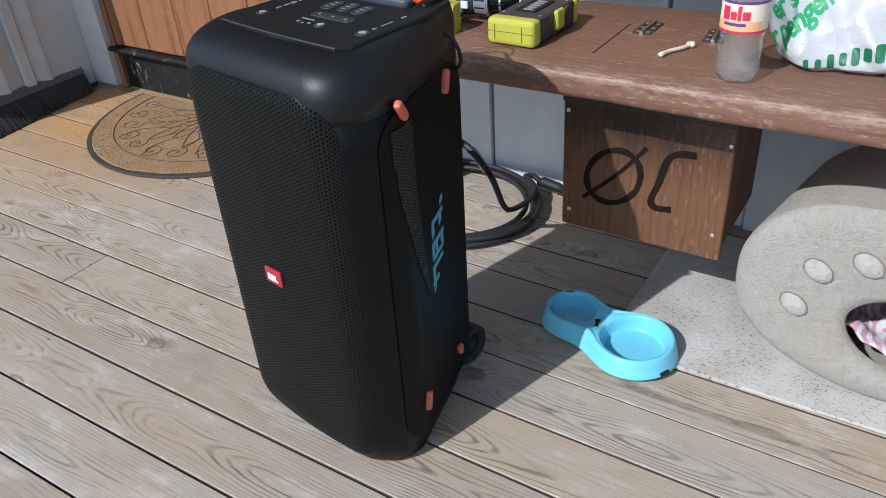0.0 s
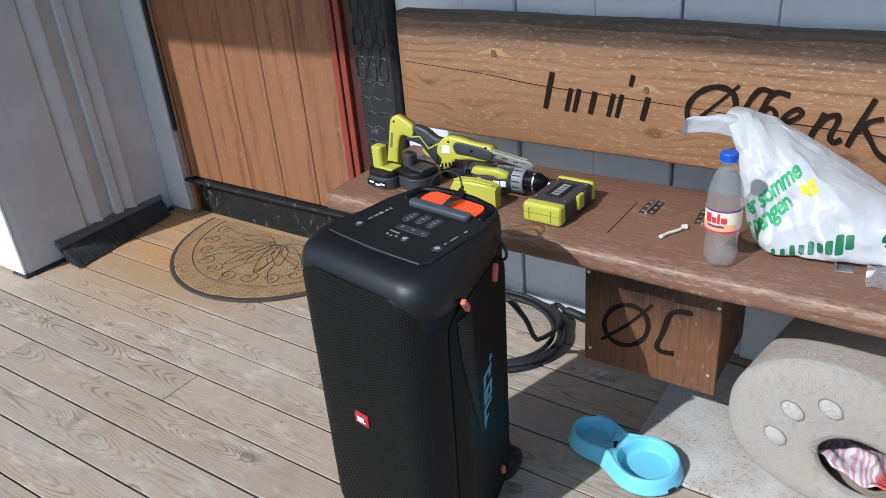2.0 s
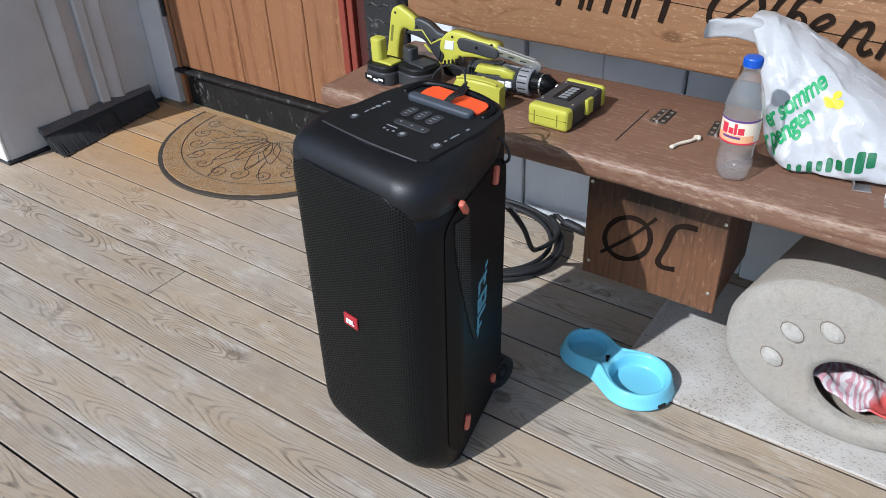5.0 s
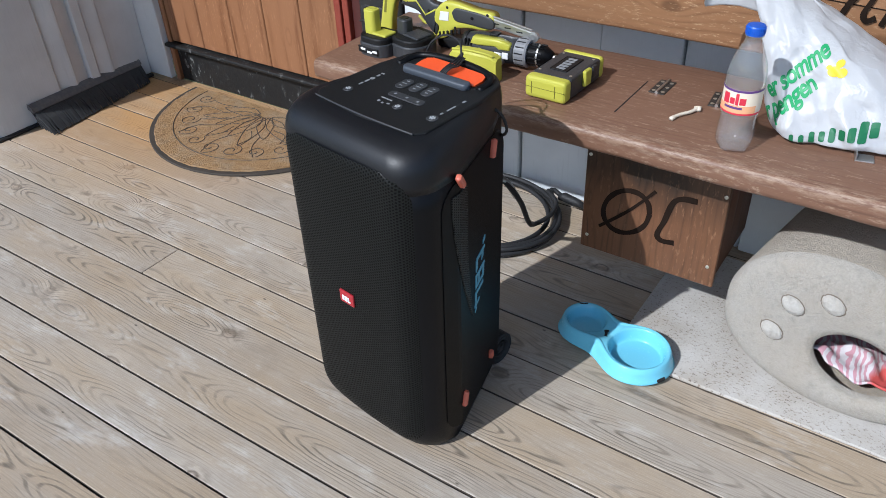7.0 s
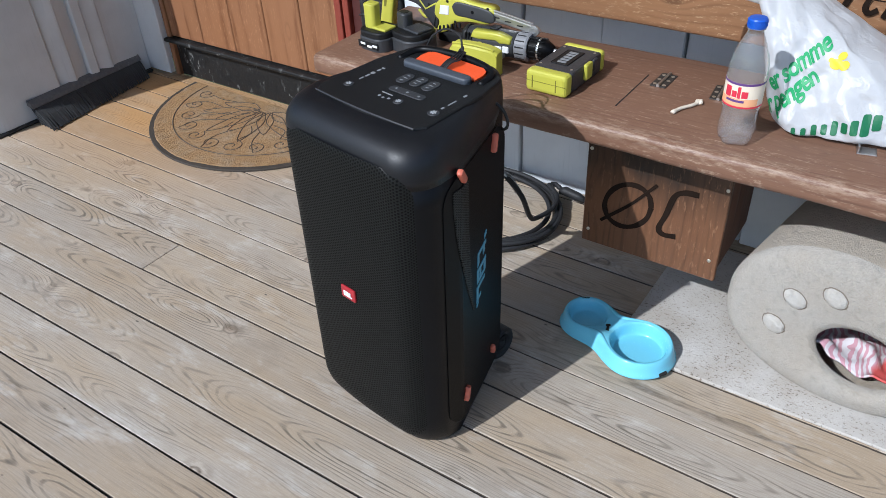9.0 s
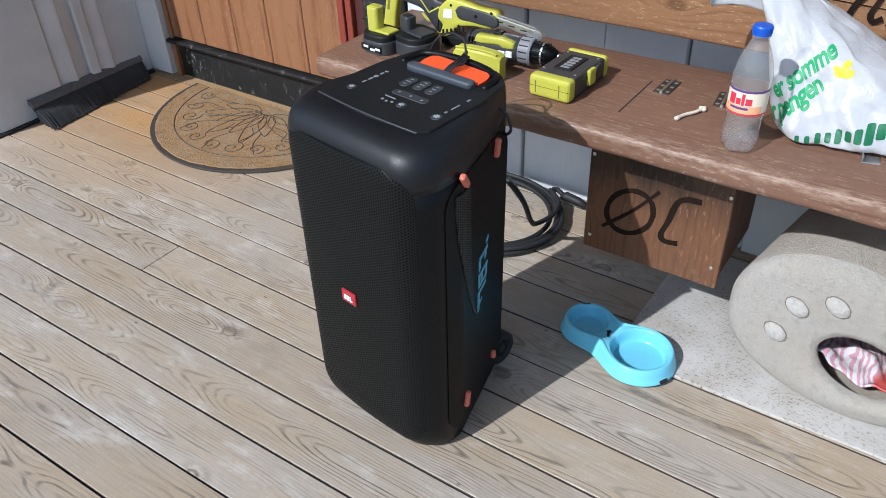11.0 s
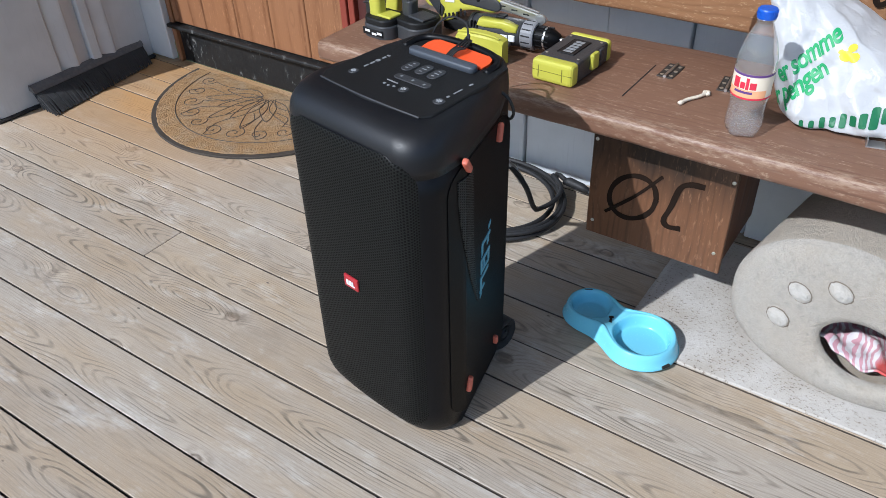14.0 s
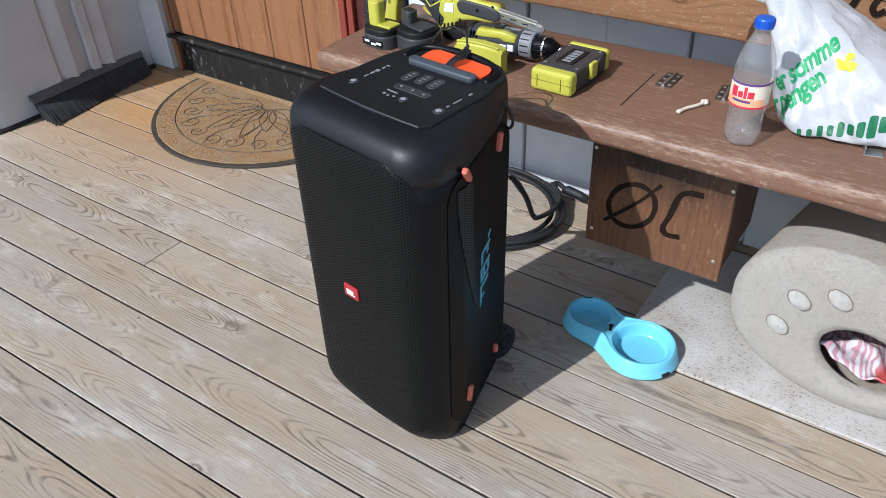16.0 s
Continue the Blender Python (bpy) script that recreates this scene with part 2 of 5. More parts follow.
deck_wood = deck_timber("deck_wood")
plank_edge = plain("dark_plank_edge", (0.085, 0.068, 0.052), 0.85, vary=0.4, scale=40)
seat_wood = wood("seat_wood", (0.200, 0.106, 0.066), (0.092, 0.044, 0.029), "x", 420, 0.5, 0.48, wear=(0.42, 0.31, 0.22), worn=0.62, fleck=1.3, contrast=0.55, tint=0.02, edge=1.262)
board_wood = wood("board_wood", (0.285, 0.146, 0.070), (0.150, 0.070, 0.032), "x", 340, 0.9, 0.48, wear=(0.50, 0.34, 0.20), worn=0.75, fleck=1.9, stain_shade_from=0.79, tint=0.02, warp=6.0)
dark_edge = wood("dark_edge_wood", (0.10, 0.075, 0.06), (0.05, 0.036, 0.03), "x", 120, 0.5, 0.7, wear=(0.3, 0.25, 0.2), worn=0.4, tint=0.02)
# upper part of the box front: the seat's shade put into the colour
box_wood = wood("box_wood", (0.170, 0.078, 0.038), (0.050, 0.022, 0.012), "z", 420, 0.5, 0.45, wear=(0.36, 0.20, 0.11), worn=0.4, tint=0.03, warp=34.0, contrast=0.7, stain_shade_from=0.125, stain_shade=(0.024, 0.016, 0.011))
# rail coloured dark to carry the shade under the seat
shaded_rail = wood("shaded_rail_wood", (0.050, 0.032, 0.022), (0.022, 0.014, 0.010), "z", 300, 0.4, 0.6, wear=(0.14, 0.10, 0.07), worn=0.5, tint=0.02)
box_side_wood = wood("box_side_wood", (0.13, 0.055, 0.028), (0.07, 0.028, 0.014), "z", 130, 0.4, 0.5, tint=0.03)
door_wood = wood("door_wood", (0.276, 0.128, 0.060), (0.165, 0.068, 0.029), "z", 90, 0.25, 0.4, wear=(0.5, 0.27, 0.14), worn=0.55, tint=0.08, depth=0.0008, contrast=1.3)


def siding_paint(name="siding_paint", lift=(1.0, 1.0, 1.0)):
    n = Nodes(name)
    x, y, z = n.xyz(n.coord())
    co = n.join(n.math("ADD", x, n.math("MULTIPLY", n.rand(), 9.0)), y, n.math("MULTIPLY", z, 0.06))
    fibre = n.noise(co, 160, 4)
    dirt = n.noise(n.coord(), 6, 5, 0.6)
    col = n.mix(n.map(dirt, 0.35, 0.7), (0.575, 0.585, 0.595), (0.50, 0.51, 0.52))
    col = n.mix(n.map(fibre, 0.6, 0.8, 0, 0.25), col, (0.34, 0.35, 0.36))
    col = n.mix(1.0, col, lift, "MULTIPLY")
    return n.done(col, 0.5, fibre, 0.0006, 0.6, 0, 0.4)


siding = siding_paint()
# siding again, brighter and bluer: sky light put into the colour
sky_lit_siding = siding_paint("sky_lit_siding_paint", (1.10, 1.13, 1.17))
white_paint = plain("white_paint", (0.78, 0.78, 0.76), 0.5, vary=0.06)
red_paint = plain("red_trim_paint", (0.20, 0.036, 0.022), 0.42, vary=0.25)
maroon_paint = plain("maroon_trim_paint", (0.06, 0.014, 0.012), 0.45, vary=0.2)


def scuffed_black(name, base=0.018, wear=(0.42, 0.42, 0.40), amount=0.5, rough=0.4):
    n = Nodes(name)
    co = n.coord()
    x, y, z = n.xyz(co)
    s = n.noise(n.join(n.math("MULTIPLY", x, 1.0), y, n.math("MULTIPLY", z, 0.5)), 55, 6, 0.7, 0.6)
    area = n.noise(co, 7, 2)
    c = n.math("MULTIPLY", n.map(s, 0.57, 0.65), n.map(area, 0.40, 0.60))
    col = n.mix(n.math("MULTIPLY", c, amount), (base, base, base * 1.02), wear)
    col = n.mix(n.map(n.noise(co, 90, 3), 0.4, 0.8, 0, 0.4), col, (base * 2, base * 1.9, base * 1.8))
    return n.done(col, n.map(s, 0.3, 0.7, rough, rough + 0.25), s, 0.0015, 0.6, 0.0, 0.3)


threshold_black = scuffed_black("threshold_black", base=0.012, amount=0.5)
tar_black = scuffed_black("carved_black", base=0.02, wear=(0.2, 0.2, 0.2), amount=0.5, rough=0.38)
black_plastic = plain("black_plastic", (0.003, 0.0032, 0.0042), 0.44, vary=0.2, scale=60, depth=0.0002, spec=0.2)
# black_plastic made lighter and glossier to put the sky's sheen in
sheen_black = plain("sheen_black_plastic", (0.0045, 0.0048, 0.0068), 0.46, vary=0.2, scale=60, depth=0.0002, spec=0.4)
gloss_black = plain("gloss_black_plastic", (0.003, 0.003, 0.0035), 0.42, vary=0.2, scale=60, depth=0.00005, spec=0.10)
matte_black = plain("matte_black_plastic", (0.008, 0.008, 0.0085), 0.55, vary=0.25, scale=80, spec=0.3)
rubber_black = plain("black_rubber", (0.014, 0.014, 0.0155), 0.62, vary=0.3, scale=60)
grey_plastic = plain("dark_grey_plastic", (0.034, 0.035, 0.038), 0.45, vary=0.25)
orange_plastic = plain("orange_plastic", (0.74, 0.085, 0.018), 0.45, vary=0.08)
peg_orange = plain("coral_plastic", (0.54, 0.13, 0.08), 0.5, vary=0.1)
slate_plastic = plain("slate_plastic", (0.055, 0.064, 0.080), 0.45, vary=0.1)
lime_plastic = plain("lime_plastic", (0.46, 0.44, 0.055), 0.38, vary=0.12)
cyan_plastic = plain("cyan_plastic", (0.19, 0.56, 0.72), 0.22, vary=0.05, depth=0.0001)
steel = plain("brushed_steel", (0.58, 0.58, 0.57), 0.35, metal=1.0, vary=0.15)
dull_steel = plain("dull_steel", (0.40, 0.40, 0.40), 0.4, metal=0.8, vary=0.2)
burnt = plain("burnt_wood_line", (0.015, 0.009, 0.006), 0.8, vary=0.5, scale=80, spec=0.1)
white_print = plain("white_print", (0.7, 0.7, 0.7), 0.5)
pale_print = plain("pale_grey_print", (0.36, 0.37, 0.38), 0.5)
grey_print = plain("grey_print", (0.22, 0.23, 0.24), 0.5)
red_badge = plain("red_badge", (0.36, 0.018, 0.026), 0.4)
green_print = plain("green_print", (0.02, 0.30, 0.10), 0.5)
dark_green_print = plain("dark_green_print", (0.012, 0.13, 0.05), 0.5)
yellow_print = plain("yellow_print", (0.75, 0.55, 0.03), 0.5)
blue_cap = plain("blue_cap_plastic", (0.015, 0.09, 0.48), 0.35, vary=0.05)
screw_metal = plain("screw_metal", (0.6, 0.58, 0.5), 0.35, metal=0.9)
bone_white = plain("bone_white", (0.68, 0.60, 0.48), 0.6, vary=0.15, scale=120)
dark_gap = plain("dark_gap", (0.012, 0.011, 0.01), 0.9)

# ---- building helpers ----


def part(name, bm, material, parent, label="", smooth=False, m=None, mesh=None):
    """Links a bmesh as one mesh object under a thing or a part (or as a top-level thing if parent is None)."""
    if mesh is None:
        mesh = bpy.data.meshes.new(name)
        bm.to_mesh(mesh)
        bm.free()
        mesh.materials.append(material)
        if smooth:
            for p in mesh.polygons:
                p.use_smooth = True
    ob = new(name, mesh)
    ob.parent = parent
    if m is not None:
        ob.matrix_basis = m
    return tagged(ob, label) if label else ob


def thing(name, label, category, m=None, group="", kind=""):
    ob = new(name)
    ob.empty_display_size = 0.05
    if m is not None:
        ob.matrix_basis = m
    return tagged(ob, label, category, group, kind)


def add_box(bm, x0, x1, y0, y1, z0, z1, bevel=0.0, seg=1, m=None):
    made = bmesh.ops.create_cube(bm, size=1.0)["verts"]
    at = Matrix.Translation(((x0 + x1) / 2, (y0 + y1) / 2, (z0 + z1) / 2)) @ Matrix.Diagonal((x1 - x0, y1 - y0, z1 - z0, 1))
    bmesh.ops.transform(bm, matrix=at, verts=made)
    if bevel:
        edges = list({e for v in made for e in v.link_edges})
        made = bmesh.ops.bevel(bm, geom=edges, offset=bevel, segments=seg, profile=0.5, affect="EDGES")["verts"]
    if m is not None:
        bmesh.ops.transform(bm, matrix=m, verts=made)
    return bm


def box(x0, x1, y0, y1, z0, z1, bevel=0.0, seg=1, m=None):
    return add_box(bmesh.new(), x0, x1, y0, y1, z0, z1, bevel, seg, m)


def add_loft(bm, rings, caps=(True, True), close=True):
    """Skins a list of rings (each a list of points, all of one length)."""
    vs = [[bm.verts.new(p) for p in ring] for ring in rings]
    k = len(rings[0])
    for a, b in zip(vs, vs[1:]):
        for i in range(k if close else k - 1):
            bm.faces.new((a[i], a[(i + 1) % k], b[(i + 1) % k], b[i]))
    if caps[0]:
        bm.faces.new(vs[0][::-1])
    if caps[1]:
        bm.faces.new(vs[-1])
    return bm


def loft(rings, caps=(True, True), close=True):
    bm = add_loft(bmesh.new(), rings, caps, close)
    bmesh.ops.recalc_face_normals(bm, faces=bm.faces)
    return bm


def ring_points(r, z, k=32, x=0.0, y=0.0, ry=None):
    ry = r if ry is None else ry
    return [Vector((x + r * math.cos(2 * math.pi * i / k), y + ry * math.sin(2 * math.pi * i / k), z)) for i in range(k)]


def lathe(profile, k=32, caps=(True, True)):
    return loft([ring_points(max(r, 0.0002), z, k) for r, z in profile], caps)


def add_tube(bm, pts, r, k=8):
    pts = [Vector(p) for p in pts]
    rings, side = [], None
    for i, p in enumerate(pts):
        d = (pts[min(i + 1, len(pts) - 1)] - pts[max(i - 1, 0)]).normalized()
        if side is None:
            side = d.orthogonal().normalized()
        side = (side - d * side.dot(d)).normalized()
        up = d.cross(side)
        rr = r[i] if isinstance(r, (list, tuple)) else r
        rings.append([p + (side * math.cos(a) + up * math.sin(a)) * rr for a in (2 * math.pi * j / k for j in range(k))])
    return add_loft(bm, rings)


def tube(pts, r, k=8):
    bm = add_tube(bmesh.new(), pts, r, k)
    bmesh.ops.recalc_face_normals(bm, faces=bm.faces)
    return bm


def smooth_line(pts, n=8):
    """A Catmull-Rom line through the points."""
    p = [Vector(q) for q in pts]
    p = [2 * p[0] - p[1]] + p + [2 * p[-1] - p[-2]]
    out = []
    for a, b, c, d in zip(p, p[1:], p[2:], p[3:]):
        for i in range(n):
            t = i / n
            out.append(0.5 * (2 * b + (c - a) * t + (2 * a - 5 * b + 4 * c - d) * t * t + (3 * b - a - 3 * c + d) * t ** 3))
    return out + [p[-2]]


def rounded_outline(w, d, r, k=6, bulge_front=0.0):
    """A rounded rectangle in x and y, counter-clockwise; its front (-y) may bulge."""
    pts = []
    for cx, cy, a0 in ((w - r, d - r, 0), (-w + r, d - r, 90), (-w + r, -d + r, 180), (w - r, -d + r, 270)):
        for i in range(k + 1):
            a = radians(a0 + 90 * i / k)
            pts.append((cx + r * math.cos(a), cy + r * math.sin(a)))
    return [(x, y - bulge_front * (1 - (x / w) ** 2) if y < 0 else y) for x, y in pts]


def prism(outline, z0, z1, bevel=0.0, seg=2):
    """An outline in x and y, raised from z0 to z1, with its upper edge rounded."""
    bm = bmesh.new()
    face = bm.faces.new([bm.verts.new((x, y, z0)) for x, y in outline])
    up = bmesh.ops.extrude_face_region(bm, geom=[face])["geom"]
    top = [g for g in up if isinstance(g, bmesh.types.BMVert)]
    bmesh.ops.translate(bm, verts=top, vec=(0, 0, z1 - z0))
    bmesh.ops.recalc_face_normals(bm, faces=bm.faces)
    if bevel:
        tops = set(top)
        edges = [e for e in bm.edges if e.verts[0] in tops and e.verts[1] in tops]
        bmesh.ops.bevel(bm, geom=edges, offset=bevel, segments=seg, profile=0.5, affect="EDGES")
    return bm


def lettering(text, size, depth=0.002, shear=0.0, spacing=1.0, bold=0.0):
    """Built-in font, as a bmesh in x and y, its base line at y = 0."""
    cu = bpy.data.curves.new("text", "FONT")
    cu.body, cu.size, cu.shear, cu.extrude, cu.space_character, cu.offset = text, size, shear, depth / 2, spacing, bold
    ob = new("text", cu)
    bpy.context.view_layer.update()
    me = bpy.data.meshes.new_from_object(ob.evaluated_get(bpy.context.evaluated_depsgraph_get()))
    bpy.data.objects.remove(ob)
    bm = bmesh.new()
    bm.from_mesh(me)
    return bm


UPRIGHT = pose(0, 0, 0, 90)      # turns x, y of a drawing into x, z on a wall that faces -y

# ---- structure ----
ground_mat = plain("lawn_ground", (0.06, 0.085, 0.03), 0.9, vary=0.4, scale=4)
ground = tagged(part("ground", box(-400, 400, -400, 400, -0.9, -0.6), ground_mat, None), "mown green lawn round the house", "ground", kind="structure")
floor = tagged(part("floor", box(-4.5, 2.6, -2.6, 1.82, -0.09, -0.045), dark_gap, None), "weathered grey-brown timber deck of long boards", "deck", kind="structure")

wall_core = siding
wall_back = tagged(part("wall_back", box(-1.34, 2.6, 1.822, 1.97, -0.05, 2.4), wall_core, None), "pale blue-grey painted vertical board wall behind the bench", "wall", kind="structure")
wall_left = tagged(part("wall_left", box(-2.80, -2.646, 1.117, 1.97, 0.012, 2.4), wall_core, None), "grey painted vertical board wall beside the door", "wall", kind="structure")
wall_over_door = tagged(part("wall_over_door", box(-2.646, -1.34, 1.81, 1.97, 2.12, 2.4), wall_core, None), "grey painted wall above the door", "wall", kind="structure")
corner_board = tagged(part("corner_board", box(-2.82, -2.618, 1.104, 1.1165, 0.012, 2.4, 0.003), white_paint, None), "white painted corner board at the wall's end", "trim", kind="structure")
porch_roof = tagged(part("ceiling", box(-3.6, 0.7, -0.10, 1.97, 2.4, 2.52), white_paint, None), "white painted porch ceiling over the deck", "ceiling", kind="structure")

# door, its frame and the threshold
door = thing("door_1", "closed reddish-brown wooden door of vertical boards", "door", pose(-2.03, 1.80, 0.16), kind="structure")
edges = (-2.47, -2.286, -2.112, -1.936, -1.763, -1.597)
part("door_back", box(-0.44, 0.433, 0.016, 0.05, 0.0, 1.95), maroon_paint, door)
for a, b in zip(edges, edges[1:]):
    part("board", box(a + 2.03 + 0.0015, b + 2.03 - 0.0015, 0.0, 0.018, 0.004, 1.95, 0.003), door_wood, door)
frame_right = thing("door_frame", "red and maroon painted door frame", "door frame", pose(-1.55, 1.8, 0.0), kind="structure")
for x0, x1, d, m, z0 in ((-0.045, -0.030, 0.012, maroon_paint, 0.16), (-0.028, -0.002, 0.030, red_paint, 0.16), (0.0, 0.008, 0.010, maroon_paint, 0.16),
                         (0.010, 0.034, 0.034, red_paint, 0.16), (0.036, 0.074, 0.018, maroon_paint, 0.0)):
    part("strip", box(x0, x1, -d, 0.03, z0, 2.12, 0.004, 2), m, frame_right)
jamb = tagged(part("door_jamb", box(-2.498, -2.474, 1.796, 1.86, 0.0, 2.12, 0.004), door_wood, None), "brown door jamb in the shade of the wall", "door frame", kind="structure")
hinge_strip = tagged(part("door_seal", box(-2.499, -2.484, 1.782, 1.7955, 0.36, 2.1, 0.003), rubber_black, None), "black weather strip beside the door", "trim", kind="structure")
threshold = thing("threshold", "scuffed black threshold board below the door", "threshold", pose(-2.03, 1.79, 0), kind="structure")
part("riser", box(-0.466, 0.50, 0.024, 0.06, 0.0, 0.142, 0.004, 2), threshold_black, threshold)
part("sill", box(-0.466, 0.50, -0.014, 0.06, 0.143, 0.158, 0.005, 2), threshold_black, threshold)

# carved black post between door and bench
post = thing("carved_post", "black tarred post with carved meander pattern", "post", pose(-1.402, 1.79, 0), kind="structure")
part("shaft", box(-0.070, 0.070, -0.026, 0.03, 0.0, 2.3, 0.012, 3), tar_black, post)
random.seed(5)
for i in range(26):           # interlocking rounded rings above, shallow nicks below
    z = 0.42 + 0.047 * i
    for j in range(3):
        x = -0.043 + 0.043 * j + (0.012 if i % 2 else -0.008)
        if abs(x) > 0.052:
            continue
        if i > 5:
            w, h = 0.016 + random.uniform(-0.002, 0.003), 0.030 + random.uniform(-0.004, 0.006)
            pts = [(x + w * math.copysign(abs(math.cos(q)) ** 0.5, math.cos(q)), -0.0255, z + h * math.copysign(abs(math.sin(q)) ** 0.5, math.sin(q))) for q in (2 * math.pi * k / 18 for k in range(19))]
        else:
            pts = [(x - 0.018, -0.026, z + random.uniform(-0.004, 0.004)), (x, -0.027, z + 0.006), (x + 0.018, -0.026, z + random.uniform(-0.004, 0.004))]
        part("carving", tube(pts, 0.0042 if i > 5 else 0.0028, 5), tar_black, post)

# corner trim between side wall and door
tagged(part("corner_trim", box(-2.646, -2.500, 1.774, 1.80, 0.012, 2.4, 0.003), siding, None), "grey painted corner trim beside the door", "trim", kind="structure")
# black rubber strip along the foot of the side wall
tagged(part("foot_strip", box(-2.70, -2.605, 1.10, 1.772, 0.0, 0.012, 0.004), rubber_black, None), "black rubber strip at the wall's foot", "trim", kind="structure")

# ---- bench with back board ----
bench = thing("bench", "rustic brown-stained plank bench with worn edges", "bench", pose(0, 0, 0))


def hewn_plank(x0, x1, y0, y1, z0, z1, seed, r=0.012, rough=0.006, steps=70, face=1.0):
    """A long plank along x with rounded, uneven hewn edges."""
    rings = []
    for i in range(steps + 1):
        x = x0 + (x1 - x0) * i / steps
        w = [rough * noise.noise(Vector((x * 3.1, seed + 3.7 * j, 0.3))) + 0.4 * rough * noise.noise(Vector((x * 14, seed + 3.7 * j, 1.3))) for j in range(4)]
        a0, a1, b0, b1 = y0 + w[0] * face, y1 + w[1], z0 + w[2] * 0.6, z1 + w[3] * 0.4
        ring = []
        for cy, cz, a in ((a1 - r, b1 - r, 0), (a0 + r, b1 - r, 90), (a0 + r, b0 + r, 180), (a1 - r, b0 + r, 270)):
            for k in range(4):
                t = radians(a + 30 * k)
                ring.append(Vector((x, cy + r * math.cos(t), cz + r * math.sin(t))))
        rings.append(ring)
    return loft(rings)


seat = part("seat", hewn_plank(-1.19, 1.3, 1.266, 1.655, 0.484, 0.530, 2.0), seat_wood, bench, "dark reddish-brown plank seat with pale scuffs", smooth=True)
part("seam", box(-0.4735, -0.4705, 1.36, 1.53, 0.5295, 0.5305), dark_gap, seat)
for x in (-1.10, 1.05):
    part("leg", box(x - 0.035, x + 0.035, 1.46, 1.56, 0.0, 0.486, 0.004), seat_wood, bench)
back_board = part("back_board", hewn_plank(-1.205, 1.3, 1.645, 1.695, 0.584, 0.893, 8.0, 0.01, 0.007, 70, 0.15), board_wood, bench, "brown plank back with carved dark lettering", smooth=True)
part("bark_edge", hewn_plank(-1.205, 1.3, 1.648, 1.70, 0.880, 0.906, 11.0, 0.008, 0.010), dark_edge, back_board, "dark rough upper edge", smooth=True)
for x in (-1.0, 0.6):
    part("bracket", box(x - 0.03, x + 0.03, 1.694, 1.80, 0.62, 0.86, 0.004), dark_edge, bench)

# ---- box under the seat ----
wooden_box = thing("wooden_box", "brown wooden box with carved letters fixed under the bench", "box", pose(-0.378, 1.384, 0.17))
part("body", box(-0.145, 0.148, 0.014, 0.236, 0.014, 0.316, 0.003), box_side_wood, wooden_box)
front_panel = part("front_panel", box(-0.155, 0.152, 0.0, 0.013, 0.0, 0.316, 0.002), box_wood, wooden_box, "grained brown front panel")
part("top_rail", box(-0.157, 0.154, -0.004, 0.012, 0.256, 0.3155, 0.003), shaded_rail, wooden_box, "upper rail with seat shade in its dark colour")


def stroke(pts, w, y=-0.0015, n=8, taper=False):
    """A flat-topped carved line on a panel that faces -y."""
    line = smooth_line([(x, 0, z) for x, z in pts], n)
    bm = bmesh.new()
    rows = []
    for i, p in enumerate(line):
        d = (line[min(i + 1, len(line) - 1)] - line[max(i - 1, 0)]).normalized()
        s = Vector((-d.z, 0, d.x)) * w * (0.5 + 0.05 * math.sin(i * 0.4)) * (math.sin(math.pi * (i + 0.1) / (len(line) - 0.8)) if taper else 1)
        rows.append((bm.verts.new(p + s + Vector((0, y, 0))), bm.verts.new(p - s + Vector((0, y, 0)))))
    for a, b in zip(rows, rows[1:]):
        bm.faces.new((a[0], b[0], b[1], a[1]))
    ext = bmesh.ops.extrude_face_region(bm, geom=bm.faces[:])["geom"]
    bmesh.ops.translate(bm, verts=[g for g in ext if isinstance(g, bmesh.types.BMVert)], vec=(0, -y + 0.002, 0))
    bmesh.ops.recalc_face_normals(bm, faces=bm.faces)
    return bm


oval = [(-0.054 + 0.052 * math.cos(radians(a)) , 0.124 + 0.054 * math.sin(radians(a)) + 0.012 * math.cos(radians(a))) for a in range(0, 361, 30)]
part("letter", stroke(oval, 0.011), burnt, front_panel)
part("letter", stroke([(-0.112, 0.068), (-0.05, 0.128), (0.004, 0.194)], 0.007, y=-0.0022), burnt, front_panel)
part("letter", stroke([(0.092, 0.197), (0.062, 0.194), (0.043, 0.178), (0.031, 0.130), (0.020, 0.094), (0.030, 0.080), (0.058, 0.083)], 0.012), burnt, front_panel)
for x, z in ((-0.146, 0.24), (0.145, 0.225), (0.135, 0.05), (-0.14, 0.035)):
    part("screw", lathe([(0.004, 0), (0.004, 0.0015), (0.002, 0.0025)], 12), screw_metal, front_panel, m=pose(x, 0.0, z, 90))

# ---- loudspeaker ----
SPK = pose(-0.693, 0.911, 0.002, 0.3, 1.3, -7.5)
speaker = thing("loudspeaker", "tall black portable party loudspeaker with orange details", "loudspeaker", SPK)
FRONT, BACK = -0.108, 0.212


def half_width(y, z):
    """Half the cabinet's width at a depth and a height: it narrows to the back."""
    return (0.163 - 0.34 * max(0.0, y + 0.01)) * (0.99 + 0.01 * min(1.0, z / 0.58))


def inset(z):
    if z < 0.095:
        return 0.058 * (1 - math.sqrt(max(0.0, 1 - (1 - z / 0.095) ** 2)))
    if z > 0.632:
        return 0.056 * (1 - max(0.0, 1 - ((z - 0.632) / 0.0555) ** 2.5) ** 0.4)
    return 0.0


